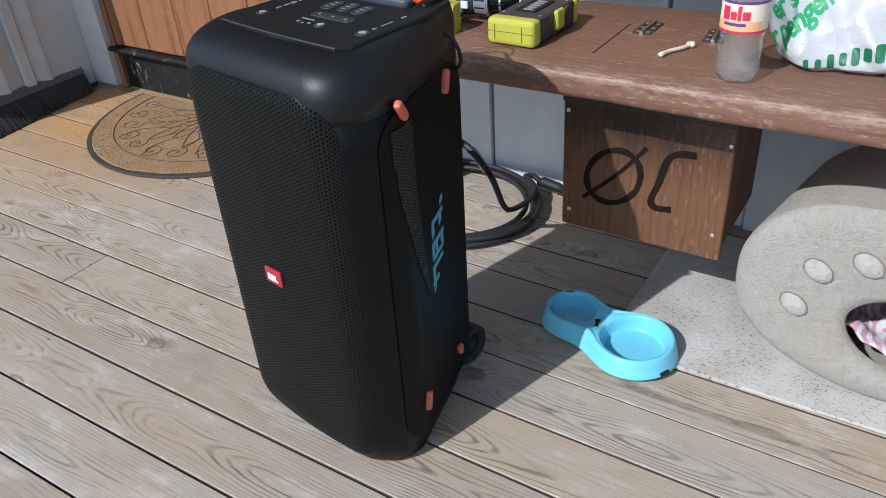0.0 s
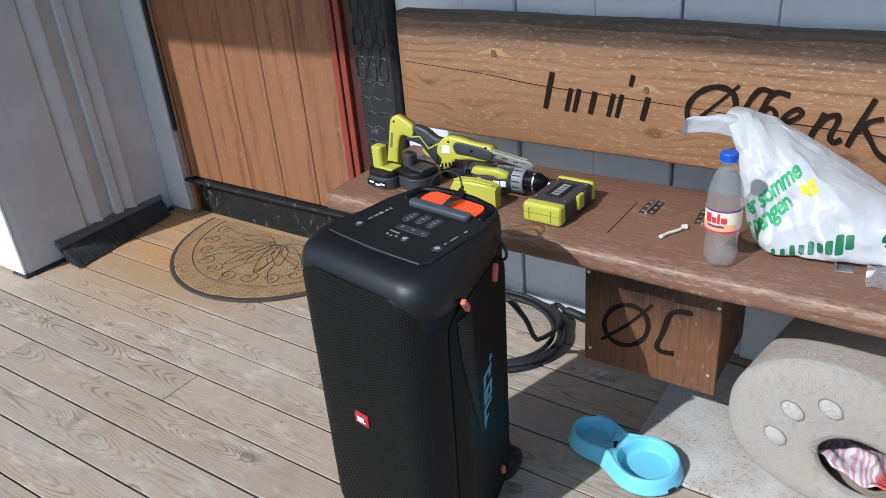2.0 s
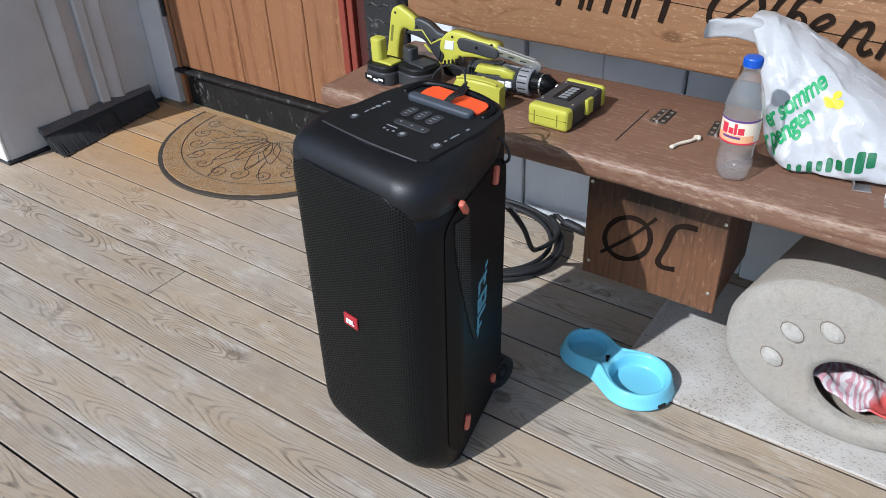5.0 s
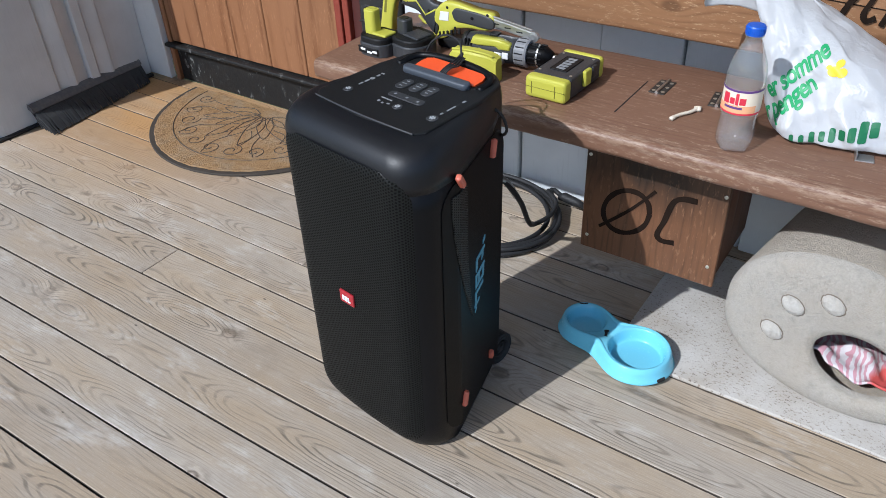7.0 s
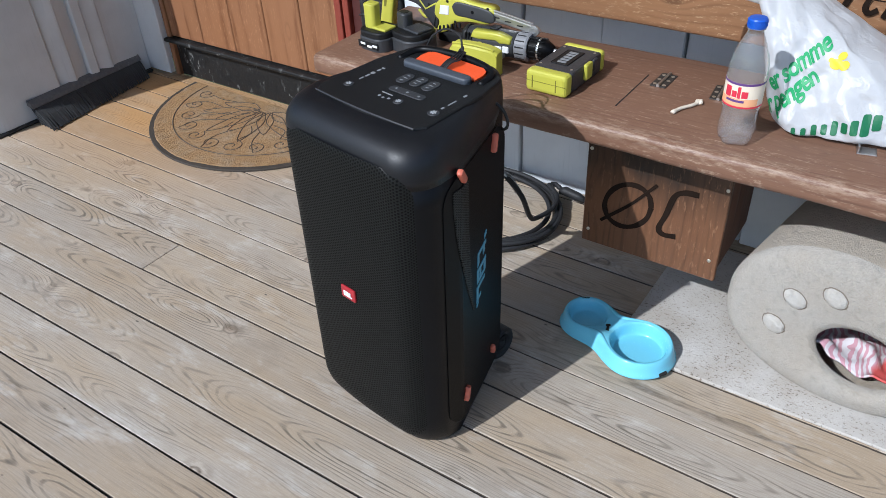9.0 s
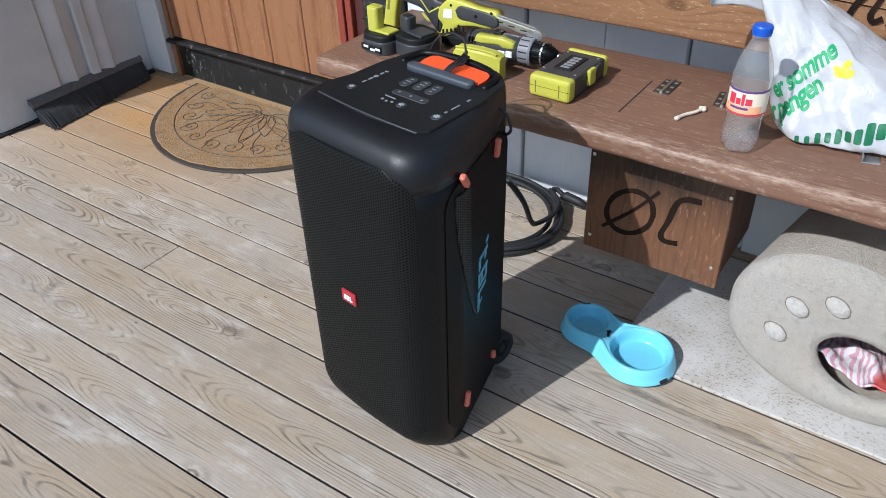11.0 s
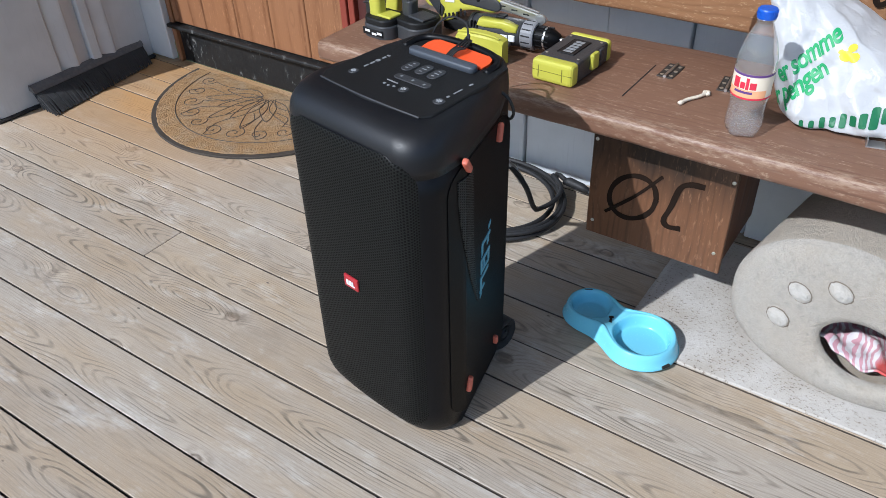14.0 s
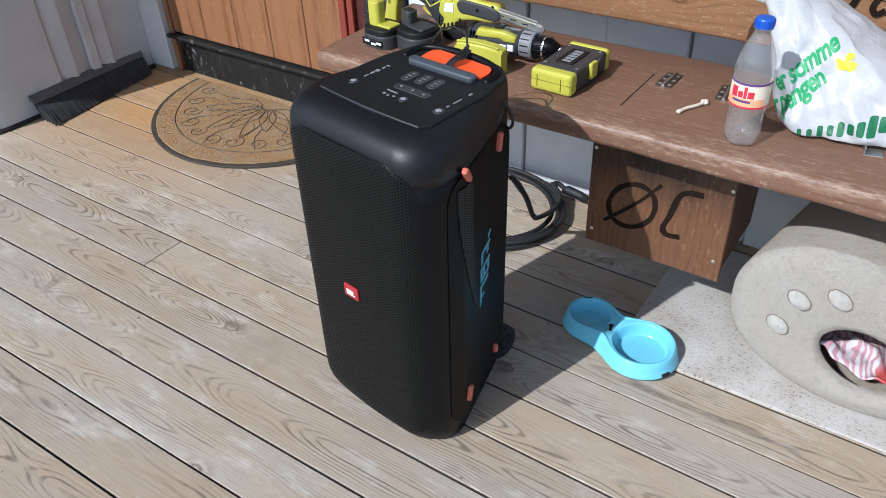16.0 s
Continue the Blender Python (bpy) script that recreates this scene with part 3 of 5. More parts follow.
def cabinet_ring(z):
    d = inset(z)
    yf, yb = FRONT + d * (1.15 if z > 0.5 else 1.0), BACK - 0.35 * d
    foot = z < 0.3
    wf, wb = half_width(-0.02, z) - d * (0.22 if foot else 0.8), half_width(yb, z) - 0.3 * d
    ring = []
    r = 0.055
    for i in range(9):          # front right corner, from the front to the side
        t = radians(-90 + 90 * i / 8)
        ring.append((wf - r + r * math.cos(t), yf + r + r * math.sin(t)))
    for i in range(1, 5):
        y = yf + r + (yb - 0.03 - yf - r) * i / 5
        k = (y - yf - r) / (yb - 0.03 - yf - r)
        ring.append((half_width(y, z) - d * (0.22 + 0.08 * k if foot else 0.8 - 0.5 * k), y))
    for i in range(6):
        t = radians(90 * i / 5)
        ring.append((wb - 0.03 + 0.03 * math.cos(t), yb - 0.03 + 0.03 * math.sin(t)))
    ring += [(-x, y) for x, y in reversed(ring)]
    bow = 0.010 + 0.004 * max(0.0, 1 - z / 0.10)
    return [Vector((x, y - bow * (1 - (x / wf) ** 2) if y < yf + 0.02 else y, z)) for x, y in ring]


levels = [0.003, 0.007, 0.013, 0.022, 0.034, 0.048, 0.064, 0.08, 0.095, 0.14, 0.22, 0.32, 0.42, 0.52, 0.58, 0.615, 0.632, 0.644, 0.654, 0.663, 0.671, 0.677, 0.682, 0.6855]
split = levels.index(0.615)
part("cabinet", loft([cabinet_ring(z) for z in levels[:split + 1]]), black_plastic, speaker, "black moulded cabinet", smooth=True)
# top of the cabinet, split off to carry the added sheen
part("hood", loft([cabinet_ring(z) for z in levels[split:]]), sheen_black, speaker, "black moulded hood with sky sheen in its material", smooth=True)



def grille_metal(name, tone, hole_size, depth_tone=0.0008, spec=0.12, round_corner=False):
    n = Nodes(name)
    x, y, z = n.xyz(n.coord())
    k = 2 * math.pi / hole_size
    if round_corner:      # the pattern runs on round the bent sides
        x = n.math("MULTIPLY_ADD", n.math("SIGN", x), n.math("MULTIPLY", n.math("MAXIMUM", n.math("ADD", y, 0.106), 0.0), 0.8), x)
    else:
        x = n.math("SUBTRACT", x, n.math("MULTIPLY", y, 0.9))
    a = n.math("COSINE", n.math("MULTIPLY", x, k))
    b = n.math("COSINE", n.math("MULTIPLY", n.math("MULTIPLY_ADD", z, 1.732, x), k / 2))
    c = n.math("COSINE", n.math("MULTIPLY", n.math("MULTIPLY_ADD", z, -1.732, x), k / 2))
    s = n.math("ADD", a, n.math("ADD", b, c))
    hole = n.map(s, -0.1, 0.6)
    col = n.mix(hole, (tone, tone * 1.04, tone * 0.96), (depth_tone,) * 3)
    return n.done(col, n.math("MULTIPLY_ADD", hole, 0.3, 0.45), n.math("MULTIPLY", hole, -1.0), 0.0012, 0.8, 0.0, spec)


grille_mat = grille_metal("grille_metal", 0.011, 0.0049, round_corner=True)
strip_mat = grille_metal("strip_mesh", 0.030, 0.0042, 0.0015, 0.2)


def front_y(x, z):
    d = inset(z)
    wf = half_width(-0.02, z) - d * 0.8
    yf, r, ax = FRONT + d * 0.9, 0.055, abs(x)
    y = yf + (r - math.sqrt(max(0.0, r * r - (ax - wf + r) ** 2)) if ax > wf - r else 0.0)
    return y - (0.010 + 0.004 * max(0.0, 1 - z / 0.10)) * (1 - (x / wf) ** 2)


# the front grille: a curved sheet with rounded corners, a little proud of the cabinet
bm = bmesh.new()
NX, NZ = 28, 60
z0, z1, rc = 0.034, 0.648, 0.05
grid = []
for j in range(NZ + 1):
    row = []
    for i in range(NX + 1):
        u, v = -1 + 2 * i / NX, j / NZ
        z = z0 + (z1 - z0) * v
        edge = min(z - z0, z1 - z)
        w = half_width(-0.02, z) - 0.016 - (rc - math.sqrt(max(0, rc * rc - (rc - edge) ** 2)) if edge < rc else 0)
        x = u * w
        lift = 0.004 * min(1, (1 - abs(u)) * 12) * min(1, edge / 0.012)
        row.append(bm.verts.new((x, front_y(x, z) - lift + 0.0005, z)))
    grid.append(row)
for j in range(NZ):
    for i in range(NX):
        bm.faces.new((grid[j][i], grid[j][i + 1], grid[j + 1][i + 1], grid[j + 1][i]))
grille = part("front_grille", bm, grille_mat, speaker, "black perforated metal grille", smooth=True)
BADGE = pose(-0.004, FRONT - 0.0145, 0.354)
badge = part("badge", box(-0.0178, 0.0178, -0.003, 0.002, -0.0132, 0.0132, 0.002, 2, BADGE), red_badge, grille, "small red badge with white mark")
for x0, x1, zz0, zz1 in ((-0.012, -0.005, -0.008, 0.006), (-0.004, 0.004, -0.008, 0.006), (0.005, 0.009, -0.008, 0.006), (0.009, 0.013, -0.008, -0.004)):
    part("mark", box(0.85 * x0, 0.85 * x1, -0.0045, -0.0028, 0.8 * zz0, 0.8 * zz1, 0.0006, 1, BADGE), white_print, badge)


def on_side(sx, y, z, push=0.0):
    return Vector((sx * (half_width(y, z) + 0.003 + push), y, z))


# side panels with pegs, vent strip and logo bars
for sx in (1, -1):
    rings = []
    y0, y1, za, zb, r = -0.052, 0.186, 0.045, 0.612, 0.05
    for i in range(33):            # upright strips from the front edge to the back, with rounded corners
        y = y0 + (y1 - y0) * (0.5 - 0.5 * math.cos(math.pi * i / 32))
        near_end = min(y - y0, y1 - y)
        c = r - math.sqrt(max(0.0, r * r - (r - near_end) ** 2)) if near_end < r else 0.0
        rings.append([on_side(sx, y, z, push) for z, push in ((za + c, -0.006), (za + c, -0.0012), (zb - c, -0.0012), (zb - c, -0.006))])
    side = part("side_panel", loft(rings), gloss_black, speaker, "glossy black side panel")
    if sx == 1:
        rows = []
        for i in range(25):
            t = i / 24
            z = 0.588 - 0.30 * t
            ya = -0.030 + 0.070 * t ** 1.9
            yb = ya + 0.046 * (1 - t ** 1.5) + 0.004
            across = [ya + 0.002 + (yb - ya - 0.004) * q / 8 for q in range(9)]
            rows.append([on_side(1, y, z, h) for y, h in [(ya, -0.008), (ya, 0.0)] + [(y, 0.0009) for y in across] + [(yb, 0.0), (yb, -0.008)]])
        bm = loft(rows)
        part("vent_strip", bm, strip_mat, side, "slim perforated strip")
        lit = plain("blue_lit_print", (0.07, 0.22, 0.31), 0.45)
        lit.node_tree.nodes["Principled BSDF"].inputs["Emission Color"].default_value = (0.16, 0.40, 0.55, 1)
        lit.node_tree.nodes["Principled BSDF"].inputs["Emission Strength"].default_value = 0.09
        for ya, yb, za, zb in ((0.090, 0.098, 0.390, 0.397), (0.060, 0.096, 0.368, 0.374), (0.058, 0.064, 0.342, 0.368), (0.084, 0.090, 0.354, 0.370),
                               (0.056, 0.096, 0.326, 0.332), (0.068, 0.073, 0.304, 0.326), (0.088, 0.094, 0.302, 0.326), (0.056, 0.092, 0.298, 0.303), (0.056, 0.061, 0.303, 0.326),
                               (0.054, 0.090, 0.280, 0.286), (0.054, 0.060, 0.250, 0.282), (0.052, 0.072, 0.248, 0.253), (0.054, 0.060, 0.234, 0.239)):
            ya, yb, za, zb = ya - 0.001, yb + 0.001, 0.424 - (0.397 - za) * 0.86 - 0.001, 0.424 - (0.397 - zb) * 0.86 + 0.001
            bm = loft([[on_side(1, y, z, h) for y, z in ((ya, za), (yb, za + 0.006), (yb, zb + 0.006), (ya, zb))] for h in (-0.002, 0.0004)])
            part("logo_bar", bm, lit, side, "pale blue logo bar")
    for y, z, tilt in ((-0.011, 0.611, 35), (0.126, 0.592, -14), (0.0, 0.110, -16), (0.134, 0.100, 5)):
        long = 0.010 if z < 0.105 else 0.017
        at = Matrix.Translation(on_side(sx, y, z, 0.001)) @ pose(0, 0, 0, 0, 0, 19 * sx) @ pose(0, 0, 0, tilt)
        part("peg", box(-0.004, 0.007, -0.006, 0.006, -long, long, 0.004, 2, at), peg_orange, side, "coral orange corner peg")

# top: control panel, handle recess, buttons
outline = [(-0.108, -0.051), (0.0, -0.058), (0.108, -0.051), (0.121, -0.034), (0.118, 0.10), (0.105, 0.165), (0.08, 0.185), (-0.08, 0.185), (-0.105, 0.165), (-0.118, 0.10), (-0.121, -0.034)]
top_panel = part("control_panel", prism(outline, 0.683, 0.6895, 0.003), matte_black, speaker, "matte black control panel")
part("front_lip", tube(smooth_line([(-0.110, -0.0515, 0.689), (-0.06, -0.0565, 0.6905), (0.0, -0.0585, 0.691), (0.06, -0.0565, 0.6905), (0.110, -0.0515, 0.689)]), 0.0014, 6), grey_plastic, top_panel, "grey front edge")
ZT = 0.6895


def pill(x, y, w, d, mat, rot=0.0, h=0.002):
    return part("button", prism(rounded_outline(w, d, min(w, d) * 0.95, 4), 0, h, 0.0006, 1), mat, top_panel, m=pose(x, y, ZT - 0.0004, 0, 0, rot))


for x, y in ((-0.020, 0.066), (0.007, 0.070), (0.034, 0.070)):
    b = pill(x, y, 0.0105, 0.018, grey_plastic)
    for k in (-0.009, 0.0, 0.009):
        part("icon", box(-0.003 if k else -0.005, 0.003 if k else 0.005, k - 0.0009, k + 0.0009, 0.0019, 0.0024), grey_print, b)
pill(0.020, 0.029, 0.037, 0.0085, grey_plastic, 2)
for x in (-0.004, 0.021, 0.045):
    part("icon", box(x - 0.002, x + 0.002, 0.027, 0.031, ZT + 0.0015, ZT + 0.0021), grey_print, top_panel)
for x, y, r in ((-0.080, -0.006, 0.0085), (0.030, -0.002, 0.0085), (0.0995, 0.004, 0.0095)):
    b = pill(x, y, r, r, grey_plastic)
    for k in range(3):
        part("icon", box(-r * 0.55, r * 0.55, -r * 0.12, r * 0.12, 0.0019, 0.0026, 0, 1, pose(0, 0, 0, 0, 0, 60 * k)), pale_print, b)
for x, y, w, d in ((-0.0795, 0.022, 0.0016, 0.005), (-0.079, 0.036, 0.0022, 0.005), (-0.0785, 0.048, 0.004, 0.004), (-0.078, 0.062, 0.0022, 0.004), (-0.0775, 0.072, 0.0035, 0.0018),
                   (0.100, 0.047, 0.0014, 0.010), (0.1005, 0.078, 0.002, 0.004), (0.0995, 0.025, 0.002, 0.003), (-0.004, 0.008, 0.012, 0.0013), (-0.010, -0.004, 0.0026, 0.0026), (0.000, -0.006, 0.0022, 0.0022), (0.010, -0.003, 0.0026, 0.002)):
    part("print", prism(rounded_outline(w, d, min(w, d) * 0.6, 2), 0, 0.0006), grey_print, top_panel, m=pose(x, y, ZT))
well = [(-0.056, 0.122), (0.078, 0.128), (0.080, 0.148), (0.076, 0.160), (0.066, 0.166), (0.0, 0.167), (-0.044, 0.166), (-0.054, 0.160), (-0.058, 0.146)]
part("handle_well", loft([[(x, y, 0.6895 + (y - 0.122) * 0.12 + h) for x, y in well] for h in (-0.004, 0.0015)]), orange_plastic, speaker, "orange lined carrying handle recess")
part("handle", prism(rounded_outline(0.070, 0.010, 0.0095, 5), 0.686, 0.700, 0.004, 3), slate_plastic, speaker, "slate grey carrying handle", smooth=True, m=pose(0.008, 0.113, 0, 0, 0, 3))
part("rear_rim", tube(smooth_line([(-0.088, 0.12, 0.687), (-0.074, 0.166, 0.693), (0.008, 0.178, 0.696), (0.080, 0.168, 0.693), (0.092, 0.125, 0.687)]), 0.0068, 10), black_plastic, speaker, smooth=True)
for sx in (1, -1):
    wheel = part("wheel", lathe([(0.012, -0.016), (0.034, -0.016), (0.0385, -0.012), (0.0385, 0.012), (0.034, 0.016), (0.026, 0.014), (0.022, 0.010), (0.010, 0.010), (0.008, 0.014)], 28), rubber_black, speaker,
                 "black castor wheel", m=pose(sx * 0.074, 0.208, 0.0385, 0, 90 * sx, 0))
    part("rim", lathe([(0.022, 0.009), (0.020, 0.0125), (0.016, 0.0125), (0.014, 0.0105)], 24), matte_black, wheel)
    part("wheel_bracket", box(sx * 0.055 - 0.014, sx * 0.055 + 0.012, 0.16, 0.215, 0.03, 0.085, 0.008, 2), black_plastic, speaker)

# ---- cat house ----
def carpet_mat(name, lo, hi):
    n = Nodes(name)
    co = n.coord()
    fine = n.noise(co, 300, 5, 0.75)
    mid = n.noise(co, 75, 5, 0.7)
    big = n.noise(co, 9, 3)
    col = n.mix(n.map(fine, 0.3, 0.7), lo, hi)
    col = n.mix(n.map(mid, 0.52, 0.70, 0, 0.5), col, tuple(c * 0.62 for c in lo))
    col = n.mix(n.map(big, 0.4, 0.7, 0, 0.3), col, (0.40, 0.31, 0.21))
    return n.done(col, 0.95, n.math("MULTIPLY_ADD", mid, 2.0, fine), 0.005, 0.9, 0, 0.1, Sheen_Weight=0.3)


plush = carpet_mat("grey_plush", (0.375, 0.335, 0.28), (0.56, 0.515, 0.45))
plush_side = carpet_mat("tan_plush", (0.38, 0.315, 0.235), (0.55, 0.475, 0.375))
plush_pad = carpet_mat("pale_plush", (0.55, 0.51, 0.45), (0.68, 0.65, 0.60))
seam_brown = plain("dark_seam", (0.19, 0.155, 0.12), 0.9)
CAT = pose(0.02, 1.322, 0.180, 0, 0, -10.0)
R = 0.221
cat_house = thing("cat_house", "round plush cat house lying on its side with a paw-shaped front", "cat house", CAT)


def paw_circle(r, y, k=72):
    """A slightly sagged round: broader than high, flattened where it lies on the board."""
    out = []
    for i in range(k):
        c, q = math.cos(2 * math.pi * i / k), math.sin(2 * math.pi * i / k)
        out.append(Vector((r * c * (1.0 + 0.05 * max(0.0, -q)), y, (r - 0.046) * q if q > 0 else -(r - 0.0508) * abs(q) ** 0.85)))
    return out


HOLE = (0.056, -0.030, 0.084, 0.068)
hole_ring = lambda y, g=0.0, k=72: [Vector((HOLE[0] + (HOLE[2] + g) * math.cos(2 * math.pi * i / k), y, HOLE[1] + (HOLE[3] + g) * math.sin(2 * math.pi * i / k))) for i in range(k)]
blend = lambda a, b, t: [p.lerp(q, t) for p, q in zip(a, b)]
outer, inner = paw_circle(R - 0.030, 0.0), hole_ring(0.004)
face_rings = [hole_ring(0.02), inner] + [[p + Vector((0, -0.006 * math.sin(math.pi * t), 0)) for p in blend(inner, outer, t)] for t in (0.1, 0.3, 0.5, 0.7, 0.9)]
face_rings += [paw_circle(R - 0.030, 0.0), paw_circle(R - 0.016, 0.004), paw_circle(R - 0.006, 0.013), paw_circle(R - 0.001, 0.026)]
face = part("front", loft(face_rings, (False, False)), plush, cat_house, "grey plush front with an oval opening", smooth=True)
part("shell", loft([paw_circle(R - 0.001, 0.026), paw_circle(R, 0.04), paw_circle(R, 0.15), paw_circle(R, 0.31), paw_circle(R - 0.02, 0.335), paw_circle(R - 0.02, 0.32), paw_circle(R - 0.02, 0.02)], (False, False)), plush_side, cat_house,
     "tan plush barrel side", smooth=True)
part("back_wall", loft([paw_circle(R - 0.02, 0.333), paw_circle(R - 0.02, 0.325)]), plush_side, cat_house)
for x, z in ((-0.106, -0.024), (-0.080, 0.054), (-0.012, 0.092)):
    bm = bmesh.new()
    bmesh.ops.create_uvsphere(bm, u_segments=20, v_segments=10, radius=1.0)
    bmesh.ops.transform(bm, matrix=pose(x, -0.004, z, 0, 28, 0) @ Matrix.Diagonal((0.0238, 0.0105, 0.0186, 1)), verts=bm.verts)
    pad = part("toe_pad", bm, plush_pad, face, "pale plush toe pad", smooth=True)
    seam = [pose(x, -0.0045, z, 0, 28, 0) @ Vector(((0.0242 + 0.0012 * math.sin(i * 2.3)) * math.cos(2 * math.pi * i / 28), 0.0006 * math.sin(i * 1.9), 0.0190 * math.sin(2 * math.pi * i / 28))) for i in range(29)]
    part("seam", tube(seam, 0.0013, 5), seam_brown, pad)

# plate under the cat house
def plate_mat():
    n = Nodes("chipped_white_board")
    co = n.coord()
    x, y, z = n.xyz(co)
    st = n.noise(n.join(n.math("MULTIPLY", x, 110), n.math("MULTIPLY", y, 170), z), 1.0, 5, 0.75)
    spots = n.voronoi(n.join(n.math("MULTIPLY", x, 0.6), y, z), 150, 1.0)
    big = n.noise(co, 8, 3)
    col = n.mix(n.map(big, 0.35, 0.7), (0.50, 0.475, 0.44), (0.38, 0.34, 0.29))
    col = n.mix(n.math("MULTIPLY", n.map(st, 0.56, 0.62), n.map(big, 0.3, 0.6, 0.4, 0.9)), col, (0.16, 0.12, 0.09))
    col = n.mix(n.math("MULTIPLY", n.map(spots, 0.14, 0.22, 0.85, 0.0), n.map(big, 0.42, 0.58)), col, (0.09, 0.07, 0.05))
    return n.done(col, 0.75, n.math("SUBTRACT", st, n.map(spots, 0.1, 0.2, 1.0, 0.0)), 0.002, 0.6)


plate = tagged(part("base_board", hewn_plank(-0.386, 0.75, 1.262, 1.74, 0.001, 0.0095, 21.0, 0.003, 0.004), plate_mat(), None, smooth=True), "chipped white-painted board lying on the deck", "board")

# ---- lettering of the bench back ----
def letter_bar(x, z, h, w, lean=0.22):
    """A dark slanted bar that stands for one letter."""
    return stroke([(x, z), (x + lean * h * 0.5, z + h * 0.5), (x + lean * h, z + h)], w, n=3)


BACK_Y = 1.6437
for x, z, h, w in ((-0.762, 0.686, 0.092, 0.012), (-0.705, 0.685, 0.058, 0.010), (-0.684, 0.685, 0.058, 0.010), (-0.642, 0.685, 0.055, 0.012), (-0.596, 0.684, 0.056, 0.010), (-0.575, 0.684, 0.056, 0.009),
                   (-0.543, 0.762, 0.026, 0.009), (-0.512, 0.684, 0.056, 0.012)):
    part("letter_bar", letter_bar(x, z, h, w), burnt, back_board, m=pose(0, BACK_Y, 0))
word = part("word", stroke([(-0.357 + 0.050 * math.cos(radians(a)) + 0.014 * math.sin(radians(a)), 0.731 + 0.048 * math.sin(radians(a))) for a in range(20, 381, 24)], 0.012), burnt, back_board, "dark carved word", m=pose(0, BACK_Y, 0))
BASE = 0.686
for rank, (line, w) in enumerate(((((-0.406, -0.004), (-0.356, 0.045), (-0.302, 0.100)), 0.007),                                                                    # stroke through the first letter
                (((-0.302, 0.0), (-0.288, 0.045), (-0.272, 0.080), (-0.256, 0.096), (-0.234, 0.092)), 0.011),                                     # l
                (((-0.268, 0.0), (-0.254, 0.045), (-0.240, 0.080), (-0.224, 0.093), (-0.200, 0.089)), 0.011),                                     # b
                (((-0.258, 0.034), (-0.240, 0.058), (-0.224, 0.050), (-0.224, 0.022), (-0.243, 0.002), (-0.262, 0.006)), 0.009),
                (((-0.208, 0.028), (-0.186, 0.040), (-0.172, 0.054), (-0.184, 0.062), (-0.204, 0.045), (-0.212, 0.018), (-0.198, 0.002), (-0.170, 0.012)), 0.009),   # e
                (((-0.153, 0.0), (-0.142, 0.030), (-0.130, 0.060)), 0.010),                                                                       # n
                (((-0.146, 0.024), (-0.126, 0.050), (-0.107, 0.058), (-0.104, 0.044), (-0.114, 0.014), (-0.106, 0.001), (-0.092, 0.009)), 0.010),
                (((-0.080, -0.004), (-0.064, 0.045), (-0.044, 0.098)), 0.010),                                                                       # k
                (((-0.066, 0.030), (-0.046, 0.052), (-0.024, 0.060)), 0.009),
                (((-0.056, 0.040), (-0.040, 0.014), (-0.020, -0.014), (0.016, -0.032)), 0.010))):
    part("letter", stroke([(x, BASE + z) for x, z in line], w), burnt, word, m=pose(0, -0.0003 * (rank + 1), 0))
knot_heart = plain("brown_knot_heart", (0.13, 0.070, 0.030), 0.6, vary=0.5, scale=120)
knot_wood = plain("pale_knot_wood", (0.33, 0.20, 0.085), 0.5, vary=0.35, scale=60)
for x, z, s in ((-0.905, 0.812, 1.0), (-0.505, 0.757, 0.8)):
    k = part("knot", stroke([(x - 0.055 * s, z - 0.004), (x - 0.02 * s, z + 0.003), (x + 0.006 * s, z + 0.006), (x + 0.03 * s, z - 0.001), (x + 0.055 * s, z - 0.007)], 0.015 * s, taper=True), knot_wood, back_board, "pale wood round a knot", m=pose(0, 1.6452, 0))
    part("heart", prism(rounded_outline(0.008 * s, 0.010 * s, 0.0078 * s, 5), 0, 0.0016, 0.0005, 1), knot_heart, k, m=pose(x, -0.0014, z, 90))
part("check", stroke([(-1.19, 0.772), (-1.05, 0.764), (-0.93, 0.757), (-0.8, 0.744), (-0.62, 0.735), (-0.45, 0.728), (-0.2, 0.716), (0.2, 0.70)], 0.0016), burnt, back_board, m=pose(0, 1.6455, 0))

# ---- doormat ----
def coir_mat():
    n = Nodes("coir")
    co = n.coord()
    f = n.noise(co, 380, 5, 0.75)
    g = n.noise(co, 14, 4, 0.6)
    col = n.mix(n.map(f, 0.3, 0.7), (0.28, 0.165, 0.075), (0.50, 0.32, 0.165))
    col = n.mix(n.map(g, 0.45, 0.7, 0, 0.5), col, (0.40, 0.33, 0.24))
    worn_ = n.noise(co, 46, 5, 0.7)
    col = n.mix(n.map(worn_, 0.55, 0.68, 0, 0.55), col, (0.17, 0.105, 0.055))
    return n.done(col, 0.95, n.math("ADD", f, n.math("ADD", g, worn_)), 0.006, 1.0, 0, 0.1)


scroll_ink = plain("worn_dark_pattern", (0.075, 0.055, 0.038), 0.85, vary=0.4, scale=60)
mat_rim = plain("worn_rubber_rim", (0.045, 0.036, 0.028), 0.75, vary=0.4, scale=40)
doormat = thing("doormat", "half-round coir doormat with dark scroll pattern", "doormat", pose(-1.92, 1.775, 0.0))


def half_round(a, b, k=40):
    return [(a * math.cos(math.pi * i / k), -b * math.sin(math.pi * i / k)) for i in range(k + 1)][::-1]


